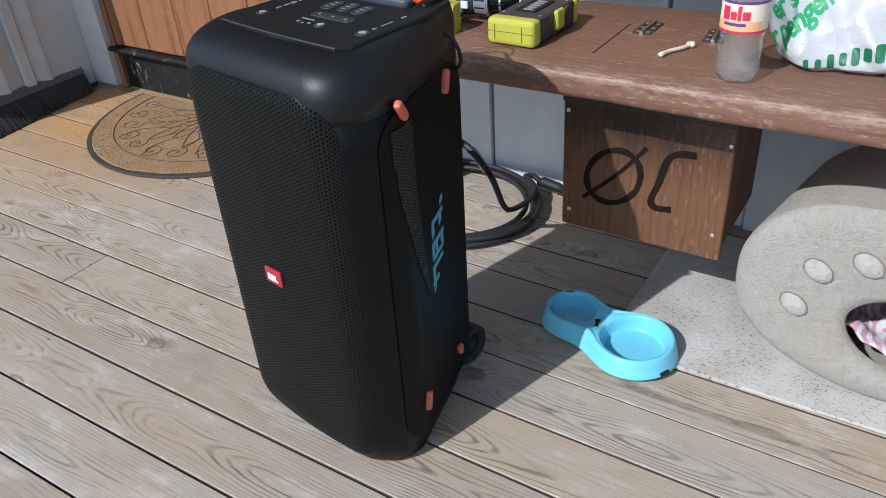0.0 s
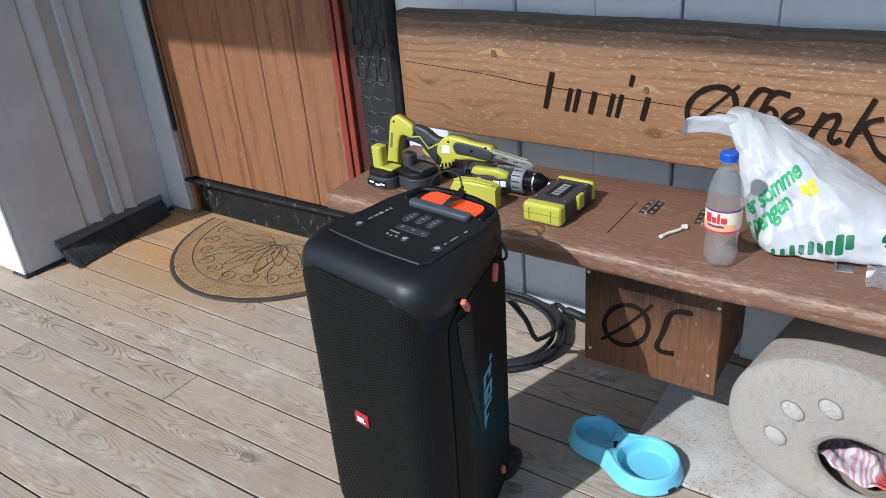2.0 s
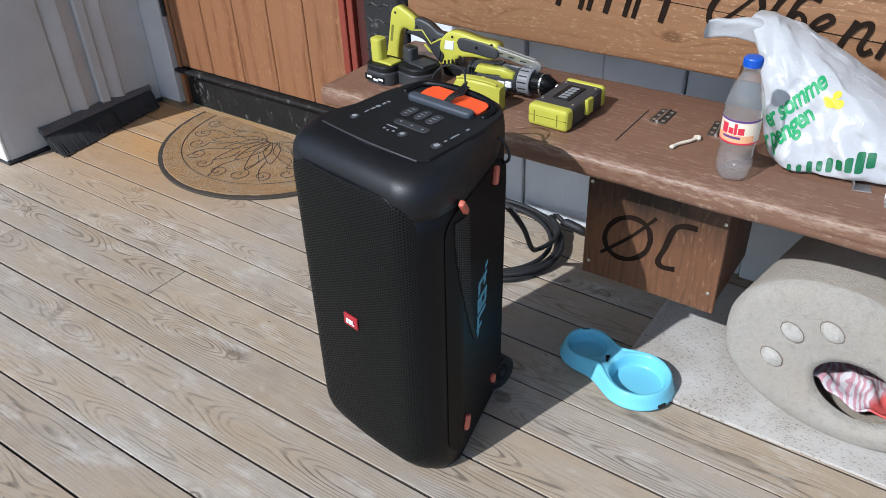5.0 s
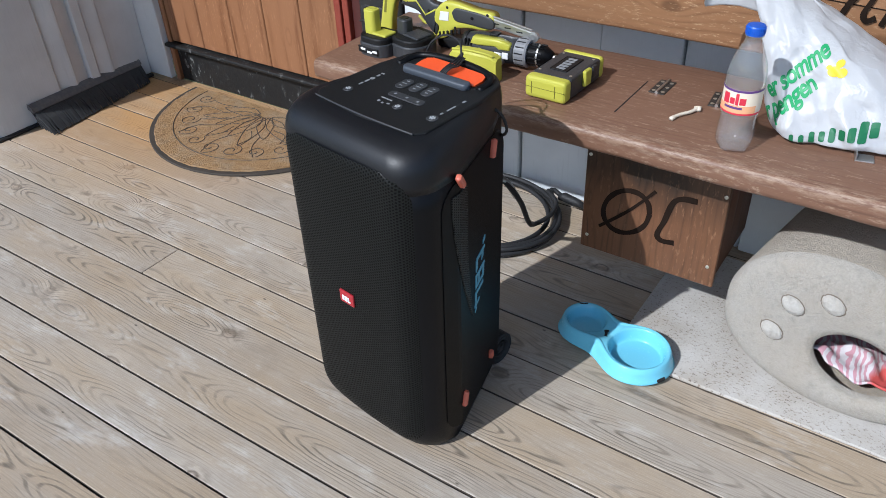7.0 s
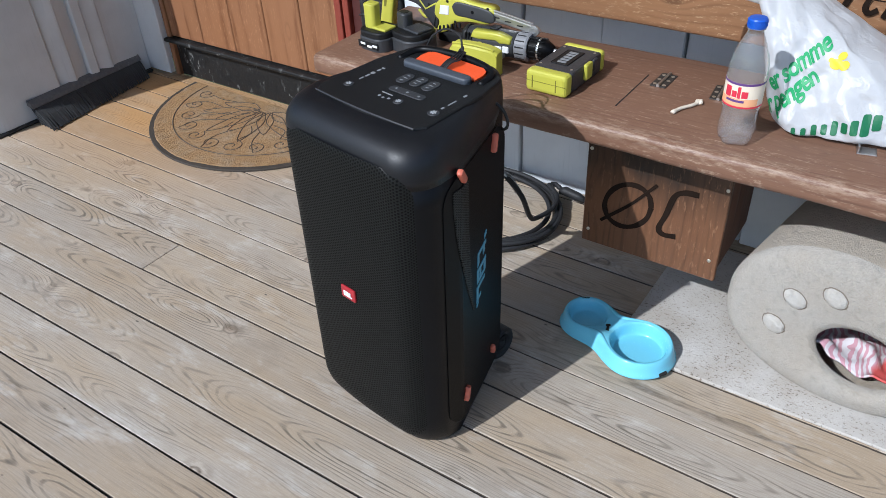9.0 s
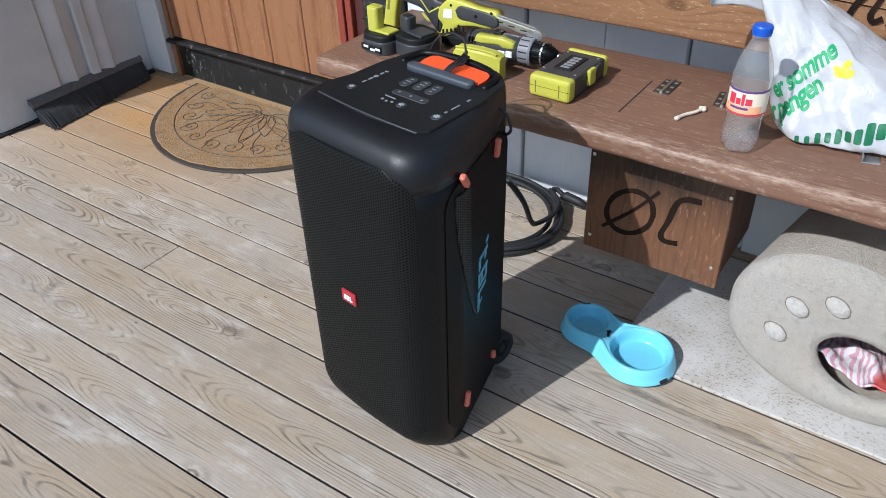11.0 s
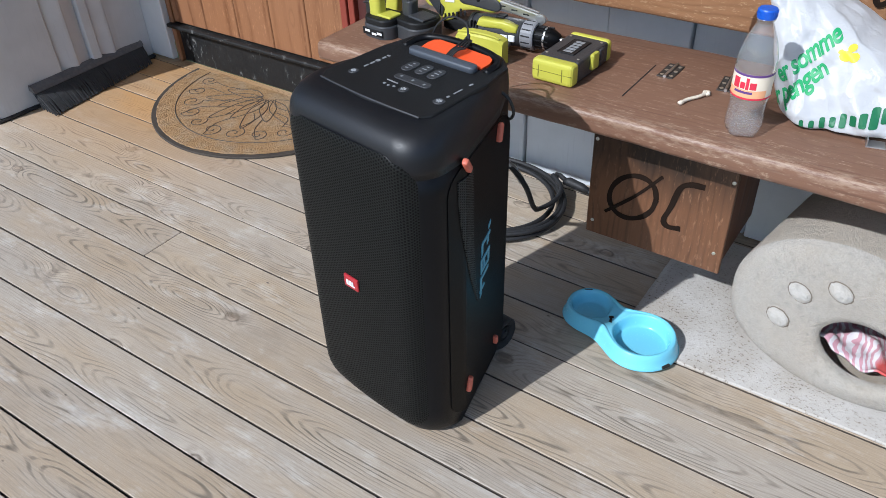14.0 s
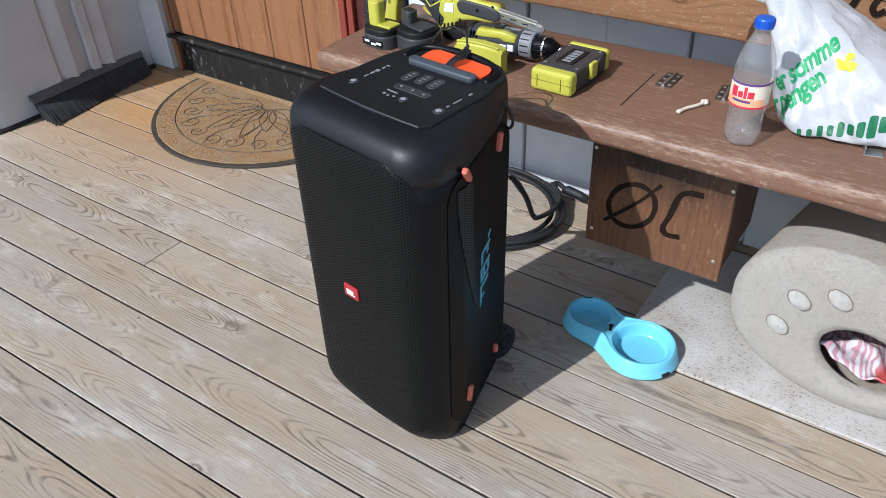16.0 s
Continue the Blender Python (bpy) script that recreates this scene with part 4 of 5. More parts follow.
part("rubber_base", prism(half_round(0.44, 0.455), 0.001, 0.008, 0.002), mat_rim, doormat, "dark rubber base and rim")
coir = part("coir", prism([(x * (1 + 0.012 * noise.noise(Vector((x * 40, y * 40, 0)))), y * (1 + 0.012 * noise.noise(Vector((x * 36, y * 36, 3)))) - 0.004) for x, y in half_round(0.420, 0.434, 120)], 0.006, 0.0125, 0.002), coir_mat(), doormat, "tan coir pile")


def spiral(cx, cy, r0, turns, start, s=1, k=26):
    return [(cx + r0 * (1 - i / k * 0.85) * math.cos(start + s * turns * 2 * math.pi * i / k), cy + r0 * (1 - i / k * 0.85) * math.sin(start + s * turns * 2 * math.pi * i / k), 0.0125) for i in range(k + 1)]


part("border_line", tube([(0.355 * math.cos(math.pi * i / 40), -0.012 - 0.358 * math.sin(math.pi * i / 40), 0.0125) for i in range(41)], 0.0022, 5), scroll_ink, coir)
random.seed(21)
for i in range(9):            # fan of petals
    a = math.pi * (i + 0.5) / 9
    c, q = math.cos(a), -math.sin(a)
    L = 0.235 if i % 2 else 0.185
    pts = [(0.03 * c, -0.05 + 0.02 * q), (0.45 * L * c - 0.030 * q, -0.05 + 0.45 * L * q + 0.030 * c), (L * c + random.uniform(-0.01, 0.01), -0.05 + L * q), (0.45 * L * c + 0.030 * q, -0.05 + 0.45 * L * q - 0.030 * c), (0.03 * c, -0.05 + 0.02 * q)]
    part("scroll", tube([(p.x, p.y, 0.0125) for p in smooth_line([(x, y, 0) for x, y in pts], 5)], 0.0019, 5), scroll_ink, coir)
for i in range(11):           # scrolls round the rim, in facing pairs
    a = math.pi * (i + 0.5) / 11
    c, q = math.cos(a), -math.sin(a)
    s = 1 if i % 2 else -1
    r = 0.300 + random.uniform(-0.006, 0.006)
    curl = spiral(r * c, -0.02 + r * q, 0.036 + random.uniform(-0.003, 0.004), 1.35, -a + (0 if s > 0 else math.pi), s)
    x0, y0, z0 = curl[0]
    stem = smooth_line([(0.55 * x0, -0.05 + 0.55 * (y0 + 0.05), 0.0125), (0.80 * x0 + 0.02 * s * q, 0.80 * y0 - 0.02 * s * c, 0.0125), (x0, y0, 0.0125)], 4)
    part("scroll", tube([(p[0], p[1], 0.0125) for p in stem] + curl[1:], 0.0019, 5), scroll_ink, coir)

# ---- broom ----
broom_grey = scuffed_black("worn_grey_plastic", base=0.11, wear=(0.3, 0.3, 0.3), amount=0.6)
bristle_black = plain("bristle_black", (0.030, 0.031, 0.033), 0.6, vary=0.4, scale=90)
broom = thing("broom", "wide black broom head standing against the wall", "broom", pose(-2.566, 1.49, 0.0, 0, 0, 3))
part("head", loft([[(-0.060, y, 0.066 + b), (-0.034, y, 0.058 + b), (-0.030, y, 0.064 + b), (-0.036, y, 0.076 + b), (-0.056, y, 0.088 + b)] for y, b in ((-0.245, 0.004), (-0.238, 0.0), (-0.1, 0.0), (0.0, 0.001), (0.1, 0.0), (0.235, 0.0), (0.242, 0.004))]), broom_grey, broom, "worn grey plastic head")
bm = bmesh.new()
random.seed(3)
for i in range(96):
    for j in range(5):
        y, x = -0.238 + 0.005 * i, -0.054 + 0.005 * j
        far = 0.045 * i / 96
        tip = Vector((0.002 + 0.015 * j - far + random.uniform(-0.003, 0.004), y - 0.012 + random.uniform(-0.004, 0.004), 0.002 + 0.0018 * (5 - j)))
        base = Vector((x, y, 0.064 - 0.001 * j))
        mid = base.lerp(tip, 0.5) + Vector((0.0, 0, 0.006 + random.uniform(0, 0.003)))
        add_tube(bm, [base, mid, tip], [0.0030, 0.0034, 0.0026], 4)
part("bristles", bm, bristle_black, broom, "black bristles")

# ---- double pet bowl ----
BOWL = (-0.393, 1.279)
pet_bowl = thing("pet_bowl", "bright blue plastic double pet bowl", "pet bowl", pose(BOWL[0], BOWL[1], 0.0097))
BIG, SMALL = (Vector((0.066, -0.016)), 0.083), (Vector((-0.070, 0.017)), 0.064)


def bowl_edge(p):
    a, b = (p - BIG[0]).length - BIG[1], (p - SMALL[0]).length - SMALL[1]
    h = max(0.08 - abs(a - b), 0.0) / 0.08
    return min(a, b) - h * h * 0.08 * 0.25


def bowl_ring(off, z, k=96):
    out = []
    for i in range(k):
        d = Vector((math.cos(2 * math.pi * i / k), math.sin(2 * math.pi * i / k)))
        lo, hi = 0.0, 0.3
        for _ in range(22):
            mid = (lo + hi) / 2
            lo, hi = (mid, hi) if bowl_edge(d * mid) < off else (lo, mid)
        out.append(Vector((d.x * lo, d.y * lo, z)))
    return out


def bowl_height(p):
    z = 0.0346 - 0.011 * math.exp(-(((p - Vector((-0.012, 0.002))).length / 0.024) ** 2))
    for (c, r), w, deep in ((BIG, 0.064, 0.0295), (SMALL, 0.046, 0.0275)):
        t = max(0.0, min(1.0, (w - (p - c).length) / 0.010))
        z -= deep * t * t * (3 - 2 * t)
    return z


rings = [bowl_ring(-0.002, 0.0), bowl_ring(0.0, 0.003), bowl_ring(-0.003, 0.006), bowl_ring(-0.0065, 0.022), bowl_ring(-0.0105, 0.0345), bowl_ring(-0.0130, 0.0366), bowl_ring(-0.0155, 0.0356)]
edge = rings[-1]
for t in [1 - i / 44 for i in range(1, 44)]:
    rings.append([Vector((p.x * t, p.y * t, bowl_height(Vector((p.x * t, p.y * t))))) for p in edge])
part("shell", loft(rings, (True, True)), cyan_plastic, pet_bowl, "glossy blue moulded shell", smooth=True)
part("grip_slot", prism(rounded_outline(0.010, 0.0025, 0.0024, 4), 0, 0.002), dark_gap, pet_bowl, m=pose(-0.097, 0.058, 0.0340, 0, 0, 32))
for dx, dy, w, d, turn in ((0.0, 0.0, 0.0030, 0.0110, 18), (-0.003, 0.010, 0.0055, 0.0034, 30), (0.003, -0.010, 0.0055, 0.0034, 10)):
    part("cut_out", prism(rounded_outline(w, d, min(w, d) * 0.9, 4), 0, 0.0015), dark_gap, pet_bowl, m=pose(-0.013 + dx, -0.002 + dy, 0.0248, 0, 0, turn))
part("foot_notch", box(-0.010, 0.010, -0.003, 0.003, 0.001, 0.009, 0.002, 2), dark_gap, pet_bowl, m=pose(0.138, -0.052, 0.0, 0, 0, 60))

# ---- blanket in the cat house ----
def blanket_mat():
    n = Nodes("striped_cloth")
    x, y, z = n.xyz(n.coord())
    w = n.noise(n.coord(), 14, 3)
    ph = n.math("MULTIPLY_ADD", w, 30.0, n.math("MULTIPLY_ADD", x, 420.0, n.math("MULTIPLY", y, 150.0)))
    s = n.math("SINE", ph)
    col = n.mix(n.map(s, -0.1, 0.2), (0.60, 0.56, 0.57), (0.50, 0.27, 0.31))
    col = n.mix(n.map(n.math("MULTIPLY_ADD", w, 0.06, x), 0.052, 0.06), col, (0.56, 0.09, 0.08))
    return n.done(col, 0.9, n.noise(n.coord(), 300, 3), 0.001, 0.5)


bm = bmesh.new()
bmesh.ops.create_grid(bm, x_segments=46, y_segments=40, size=1.0)
for v in bm.verts:
    x, y = v.co.x * 0.14, v.co.y * 0.12
    z = 0.040 + 0.030 * noise.noise(Vector((x * 13, y * 13, 2.2))) + 0.018 * noise.noise(Vector((x * 34, y * 30, 7.0))) + 0.03 * (1 - v.co.y) * 0.25 + 1.2 * x * x
    v.co = Vector((x, y, z))
cloth = tagged(part("blanket", bm, blanket_mat(), None, smooth=True, m=pose(0.105, 1.47, 0.035, 0, 0, -10)), "crumpled red and white striped blanket in the cat house", "blanket")
solid = cloth.modifiers.new("thickness", "SOLIDIFY")
solid.thickness = 0.004

# ---- cable coil ----
coil = thing("cable_coil", "coiled black rubber cable on the deck", "cable", pose(-0.925, 1.585, 0.0))
random.seed(8)
pts = []
for i in range(106):
    a = 2 * math.pi * i / 26 + 0.4
    turn = i / 26
    r = 0.208 + 0.014 * math.sin(turn * 2.1 + 0.6) + 0.004 * math.sin(i * 0.45)
    pts.append((r * math.cos(a) * 1.02 + 0.012 * math.sin(turn * 3), r * math.sin(a) * 0.86, 0.0075 + 0.0072 * min(3, turn)))
pts += [(0.13, 0.168, 0.042), (0.17, 0.158, 0.035)]
part("cable", tube(smooth_line(pts, 3), 0.0068, 8), rubber_black, coil, "black rubber cable", smooth=True)
plug = part("plug", tube([(0.160, 0.155, 0.034), (0.175, 0.158, 0.036), (0.215, 0.158, 0.030), (0.24, 0.155, 0.026)], [0.009, 0.0135, 0.0125, 0.008], 12), rubber_black, coil, "black plug", smooth=True)
part("tail", tube(smooth_line([(0.235, 0.155, 0.026), (0.30, 0.15, 0.012), (0.36, 0.16, 0.011), (0.43, 0.17, 0.011)]), 0.0068, 8), rubber_black, coil, smooth=True)
lead = thing("power_lead", "thin power lead hanging from the loudspeaker", "cable", pose(0, 0, 0))
part("lead", tube(smooth_line([(-0.665, 1.115, 0.40), (-0.690, 1.20, 0.395), (-0.698, 1.30, 0.34), (-0.692, 1.38, 0.24), (-0.715, 1.47, 0.12), (-0.742, 1.555, 0.055), (-0.730, 1.62, 0.050), (-0.748, 1.69, 0.046), (-0.80, 1.74, 0.044)], 8), 0.0065, 8), rubber_black, lead, "black lead", smooth=True)
# highlight on the black lead, modelled as a pale stretch
part("lead_sheen", tube([(-0.698, 1.29, 0.350), (-0.698, 1.33, 0.315), (-0.694, 1.37, 0.255)], 0.0078, 8), dull_steel, lead, "pale grey stretch standing for a highlight", smooth=True)
cord = thing("carry_cord", "black cord looped round the loudspeaker handle", "cord", SPK)
random.seed(4)
for i in range(4):
    o = 0.0035 * (i - 1)
    part("loop", tube(smooth_line([(0.010 + o, 0.124, 0.6965), (0.012 + o * 1.3, 0.136, 0.702 + 0.001 * i), (0.014 + o * 1.6, 0.150, 0.705), (0.008 + o * 1.3, 0.170, 0.705), (0.002 + o, 0.186, 0.702)], 5), 0.0017, 6), rubber_black, cord)
part("strand", tube(smooth_line([(0.002, 0.186, 0.702), (-0.02, 0.212, 0.695), (-0.05, 0.225, 0.66), (-0.06, 0.222, 0.60)], 5), 0.0022, 6), rubber_black, cord)
part("strand", tube(smooth_line([(0.002, 0.186, 0.702), (-0.016, 0.200, 0.722), (-0.046, 0.198, 0.727), (-0.070, 0.190, 0.712), (-0.082, 0.186, 0.690)], 6), 0.0018, 6), rubber_black, cord)
part("strand", tube(smooth_line([(0.085, 0.150, 0.655), (0.112, 0.158, 0.640), (0.120, 0.165, 0.612), (0.105, 0.172, 0.592), (0.085, 0.175, 0.600)], 6), 0.0028, 6), rubber_black, cord)

# ---- things on the seat ----
SEAT = 0.5305

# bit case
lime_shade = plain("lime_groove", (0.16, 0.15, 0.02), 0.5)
bit_case = thing("bit_case", "black and lime plastic bit case lying shut", "tool case", pose(-0.614, 1.424, SEAT, 0, 0, -2))
part("body", box(-0.046, 0.046, -0.062, 0.070, 0.001, 0.046, 0.006, 2), grey_plastic, bit_case, "dark grey lid and base")
for y0, y1 in ((-0.088, -0.058), (0.066, 0.086)):
    end = part("end_cap", box(-0.0475, 0.0475, y0, y1, 0.0, 0.047, 0.009, 3), lime_plastic, bit_case, "lime end cap", smooth=False)
    if y0 < 0:
        part("parting_line", box(-0.045, 0.045, y0 - 0.0006, y0 + 0.002, 0.0244, 0.0252), lime_shade, end)
        for x in (-0.030, 0.024):
            part("slot", box(x - 0.001, x + 0.001, y0 - 0.0006, y0 + 0.002, 0.010, 0.036), lime_shade, end)
part("latch", box(0.044, 0.054, -0.012, 0.016, 0.012, 0.047, 0.004, 2), lime_plastic, bit_case, "lime latch")
part("hinge", box(0.044, 0.051, 0.026, 0.044, 0.018, 0.044, 0.003, 2), grey_plastic, bit_case)
plate_ = part("name_plate", box(-0.020, 0.020, -0.034, 0.044, 0.0455, 0.0475, 0.002, 1), matte_black, bit_case)
for i in range(5):
    part("mark", box(-0.010, 0.010, -0.026 + 0.0130 * i, -0.0170 + 0.0130 * i, 0.0470, 0.0480, 0.0006), grey_print, plate_)
for x, y in ((-0.036, -0.045), (0.036, -0.045), (-0.036, 0.055), (0.036, 0.055)):
    part("screw", lathe([(0.003, 0), (0.003, 0.001), (0.001, 0.0015)], 10), screw_metal, bit_case, m=pose(x, y, 0.0455))

# pruning saw: outlines drawn in x and z
def slab(outline, y0, y1, bevel=0.004):
    """An outline in x and z with thickness in y, its front edge rounded."""
    bm = prism(outline, -y1, -y0, bevel, 2)
    bmesh.ops.transform(bm, matrix=UPRIGHT, verts=bm.verts)
    bmesh.ops.recalc_face_normals(bm, faces=bm.faces)
    return bm


def curve_outline(pts, n=5):
    line = smooth_line([(x, z, 0) for x, z in pts + pts[:1]], n)[:-1]
    return [(p.x, p.y) for p in line]


saw = thing("pruning_saw", "lime and grey cordless pruning saw lying on its side", "saw", pose(-0.95, 1.487, SEAT))
saw.scale = (1.0, 0.5, 0.97)
part("rear_handle", slab(curve_outline([(-0.206, 0.006), (-0.196, 0.050), (-0.186, 0.100), (-0.178, 0.136), (-0.160, 0.152), (-0.138, 0.146), (-0.104, 0.124), (-0.112, 0.094), (-0.138, 0.100), (-0.152, 0.088), (-0.162, 0.050), (-0.172, 0.004)]), -0.022, 0.022, 0.008), lime_plastic, saw, "lime rear handle", smooth=True)
part("handle_slot", slab([(-0.186, 0.060), (-0.178, 0.060), (-0.170, 0.104), (-0.178, 0.104)], -0.0226, -0.020, 0.001), lime_shade, saw)
for x, z in ((-0.164, 0.136), (-0.100, 0.110), (-0.050, 0.086), (0.026, 0.058), (0.100, 0.060), (0.006, 0.104), (0.114, 0.103)):
    part("screw", lathe([(0.0034, 0), (0.0034, 0.0015), (0.0016, 0.002)], 10), matte_black, saw, m=pose(x, -0.0305 if x > -0.03 else -0.0215, z, 90))
for k in range(6):
    part("vent_rib", box(-0.020 + 0.011 * k, -0.015 + 0.011 * k, -0.034, -0.026, 0.030 + 0.003 * k, 0.042 + 0.003 * k, 0.001), matte_black, saw)
grip = part("grip", slab(curve_outline([(-0.135, 0.088), (-0.110, 0.128), (-0.070, 0.124), (-0.040, 0.106), (-0.020, 0.100), (-0.025, 0.060), (-0.035, 0.028), (-0.060, 0.050), (-0.085, 0.078)]), -0.020, 0.020, 0.008), grey_plastic, saw, "grey rubber grip", smooth=True)
part("seam_line", tube([(-0.11, -0.021, 0.100), (-0.085, -0.021, 0.104), (-0.060, -0.021, 0.074), (-0.030, -0.021, 0.092)], 0.0022, 5), lime_plastic, grip)
part("trigger_guard", tube(smooth_line([(-0.086, -0.004, 0.066), (-0.070, -0.004, 0.052), (-0.052, -0.004, 0.050), (-0.042, -0.004, 0.030), (-0.048, -0.004, 0.008)]), 0.004, 6), lime_plastic, saw)
body = part("housing", slab(curve_outline([(-0.030, 0.092), (-0.005, 0.114), (0.030, 0.116), (0.080, 0.108), (0.122, 0.106), (0.130, 0.090), (0.115, 0.066), (0.060, 0.062), (0.020, 0.052), (0.000, 0.030), (-0.030, 0.022), (-0.022, 0.050), (-0.034, 0.066)]), -0.030, 0.024, 0.008),
            lime_plastic, saw, "lime saw housing", smooth=True)
part("label", slab([(-0.018, 0.070), (0.008, 0.072), (0.010, 0.094), (-0.014, 0.092)], -0.0325, -0.028, 0.001), white_print, body, "pale printed label")
cover = part("bar_cover", slab(curve_outline([(0.018, 0.094), (0.030, 0.106), (0.060, 0.106), (0.122, 0.098), (0.126, 0.072), (0.060, 0.074), (0.028, 0.076)]), -0.036, -0.024, 0.004), grey_plastic, saw, "grey bar cover", smooth=True)
part("screw", lathe([(0.004, 0), (0.004, 0.002)], 12), black_plastic, cover, m=pose(0.075, -0.036, 0.090, 90))
part("guide_bar", slab([(0.110, 0.080), (0.225, 0.063), (0.240, 0.065), (0.245, 0.073), (0.239, 0.081), (0.225, 0.083), (0.112, 0.100)], -0.026, -0.014, 0.003), steel, saw, "steel guide bar")
for x in (0.135, 0.165, 0.195):
    part("bar_slot", box(x - 0.008, x + 0.008, -0.0268, -0.024, 0.0845 - (x - 0.135) * 0.15, 0.0875 - (x - 0.135) * 0.15, 0.0008), matte_black, saw)
part("nose", lathe([(0.012, 0.0), (0.012, 0.004), (0.006, 0.006)], 20), dull_steel, saw, m=pose(0.231, -0.026, 0.073, 90))
part("chain", slab([(0.110, 0.101), (0.226, 0.084), (0.226, 0.088), (0.110, 0.105)], -0.024, -0.016, 0.001), dull_steel, saw, "grey saw chain")
part("base_rib", box(-0.03, 0.05, -0.02, 0.05, 0.0, 0.03, 0.008, 2), matte_black, saw)

# drill driver lying on its side
drill = thing("drill_driver", "lime and grey cordless drill driver lying down", "drill", pose(-0.79, 1.462, SEAT + 0.036, 0, 0, 2))
drill.scale = (0.97, 0.86, 0.92)
AXIS = pose(0, 0, 0, 0, 90, 0)
part("motor_housing", loft([[Vector((x, p.y, p.z)) for p in (Vector((0, r * math.cos(2 * math.pi * i / 20), r * 0.95 * math.sin(2 * math.pi * i / 20))) for i in range(20))]
                            for x, r in ((-0.098, 0.018), (-0.094, 0.028), (-0.06, 0.033), (0.0, 0.035), (0.036, 0.034), (0.04, 0.030))]), grey_plastic, drill, "dark grey motor housing", smooth=True)
part("side_shell", slab([(-0.070, 0.012), (-0.062, 0.030), (0.000, 0.032), (0.034, 0.026), (0.034, 0.010), (0.006, 0.008), (-0.004, 0.014), (-0.05, 0.010)][::-1], -0.036, -0.012, 0.004), lime_plastic, drill, "lime shell panel", smooth=True)
part("side_stripe", slab(curve_outline([(-0.07, -0.004), (-0.045, 0.004), (-0.038, -0.004), (-0.042, -0.018), (-0.052, -0.022), (-0.05, -0.008)]), -0.0365, -0.02, 0.003), lime_plastic, drill, smooth=True)
for x0, x1, z0, z1 in ((-0.030, -0.010, -0.016, -0.010), (-0.026, -0.012, -0.004, 0.000), (0.014, 0.030, -0.012, 0.004)):
    part("shell_panel", box(x0, x1, -0.0365, -0.030, z0, z1, 0.0015), white_print if x0 > 0 else dull_steel, drill)
for x in (-0.086, -0.078, -0.070):
    part("vent_slot", box(x, x + 0.003, -0.034, -0.024, 0.004, 0.020, 0.0008), matte_black, drill)
part("badge", box(-0.006, 0.012, -0.037, -0.033, -0.008, 0.002, 0.001), white_print, drill, "pale badge")
part("handle", tube(smooth_line([(-0.03, -0.005, -0.020), (-0.035, -0.045, -0.022), (-0.040, -0.075, -0.018)]), [0.014] * 17, 10), grey_plastic, drill, "grey rubber handle", smooth=True)
part("trigger", tube([(0.0, -0.020, -0.016), (0.010, -0.032, -0.020), (0.006, -0.046, -0.022)], [0.009, 0.010, 0.006], 8), dull_steel, drill, smooth=True)
part("torque_collar", lathe([(0.030, 0.040), (0.034, 0.042), (0.0345, 0.068), (0.032, 0.072)], 28), plain("mid_grey_plastic", (0.20, 0.20, 0.21), 0.5), drill, "grey torque collar", m=AXIS)
chuck = part("chuck", lathe([(0.026, 0.070), (0.027, 0.075), (0.026, 0.095), (0.024, 0.110), (0.016, 0.124), (0.010, 0.130)], 28), gloss_black, drill, "black keyless chuck", m=AXIS, smooth=True)
for i in range(12):
    a = 2 * math.pi * i / 12
    part("grip_rib", box(0.074, 0.108, -0.0018, 0.0018, 0.0245, 0.0275, 0.0006, 1, pose(0, 0, 0, 360 * i / 12)), black_plastic, drill)
part("chuck_ring", lathe([(0.0272, 0.094), (0.0275, 0.096), (0.0272, 0.098)], 28), steel, drill, "bright chuck ring", m=AXIS)
part("jaws", lathe([(0.009, 0.128), (0.007, 0.136), (0.003, 0.138)], 10), steel, drill, "steel chuck jaws", m=AXIS)

part("rear_cap", lathe([(0.012, -0.100), (0.026, -0.099), (0.030, -0.092), (0.030, -0.086)], 24), matte_black, drill, "black rear cap", m=AXIS)
part("selector", box(-0.030, -0.008, -0.012, 0.012, 0.030, 0.037, 0.003, 2), matte_black, drill)
for i in range(14):
    part("collar_notch", box(0.044, 0.066, -0.0015, 0.0015, 0.0338, 0.0352, 0.0005, 1, pose(0, 0, 0, 360 * i / 14)), matte_black, drill)

# two batteries
def battery(name, label, m, stem, w, d, rnd, tall=0.104):
    b = thing(name, label, "battery", m)
    part("case", prism(rounded_outline(w, d, rnd, 14), 0.0, 0.034, 0.004), grey_plastic, b, "dark grey battery case")
    part("deck", prism(rounded_outline(w * 0.94, d * 0.94, rnd * 0.9, 14), 0.034, 0.050, 0.005), matte_black, b)
    st = part("stem", prism(rounded_outline(0.018, 0.016, 0.011, 5), 0.048, tall, 0.004), stem, b, m=pose(-w * 0.35, -d * 0.1, 0))
    part("cap", prism(rounded_outline(0.012, 0.010, 0.007, 4), tall - 0.001, tall + 0.0015, 0.001, 1), matte_black if stem == grey_plastic else stem, st)
    part("rail", box(-0.006, w * 0.85, -d * 0.5, d * 0.45, 0.049, 0.056, 0.003, 2), stem, b)
    b.scale = (0.95, 0.95, 0.9)
    return b


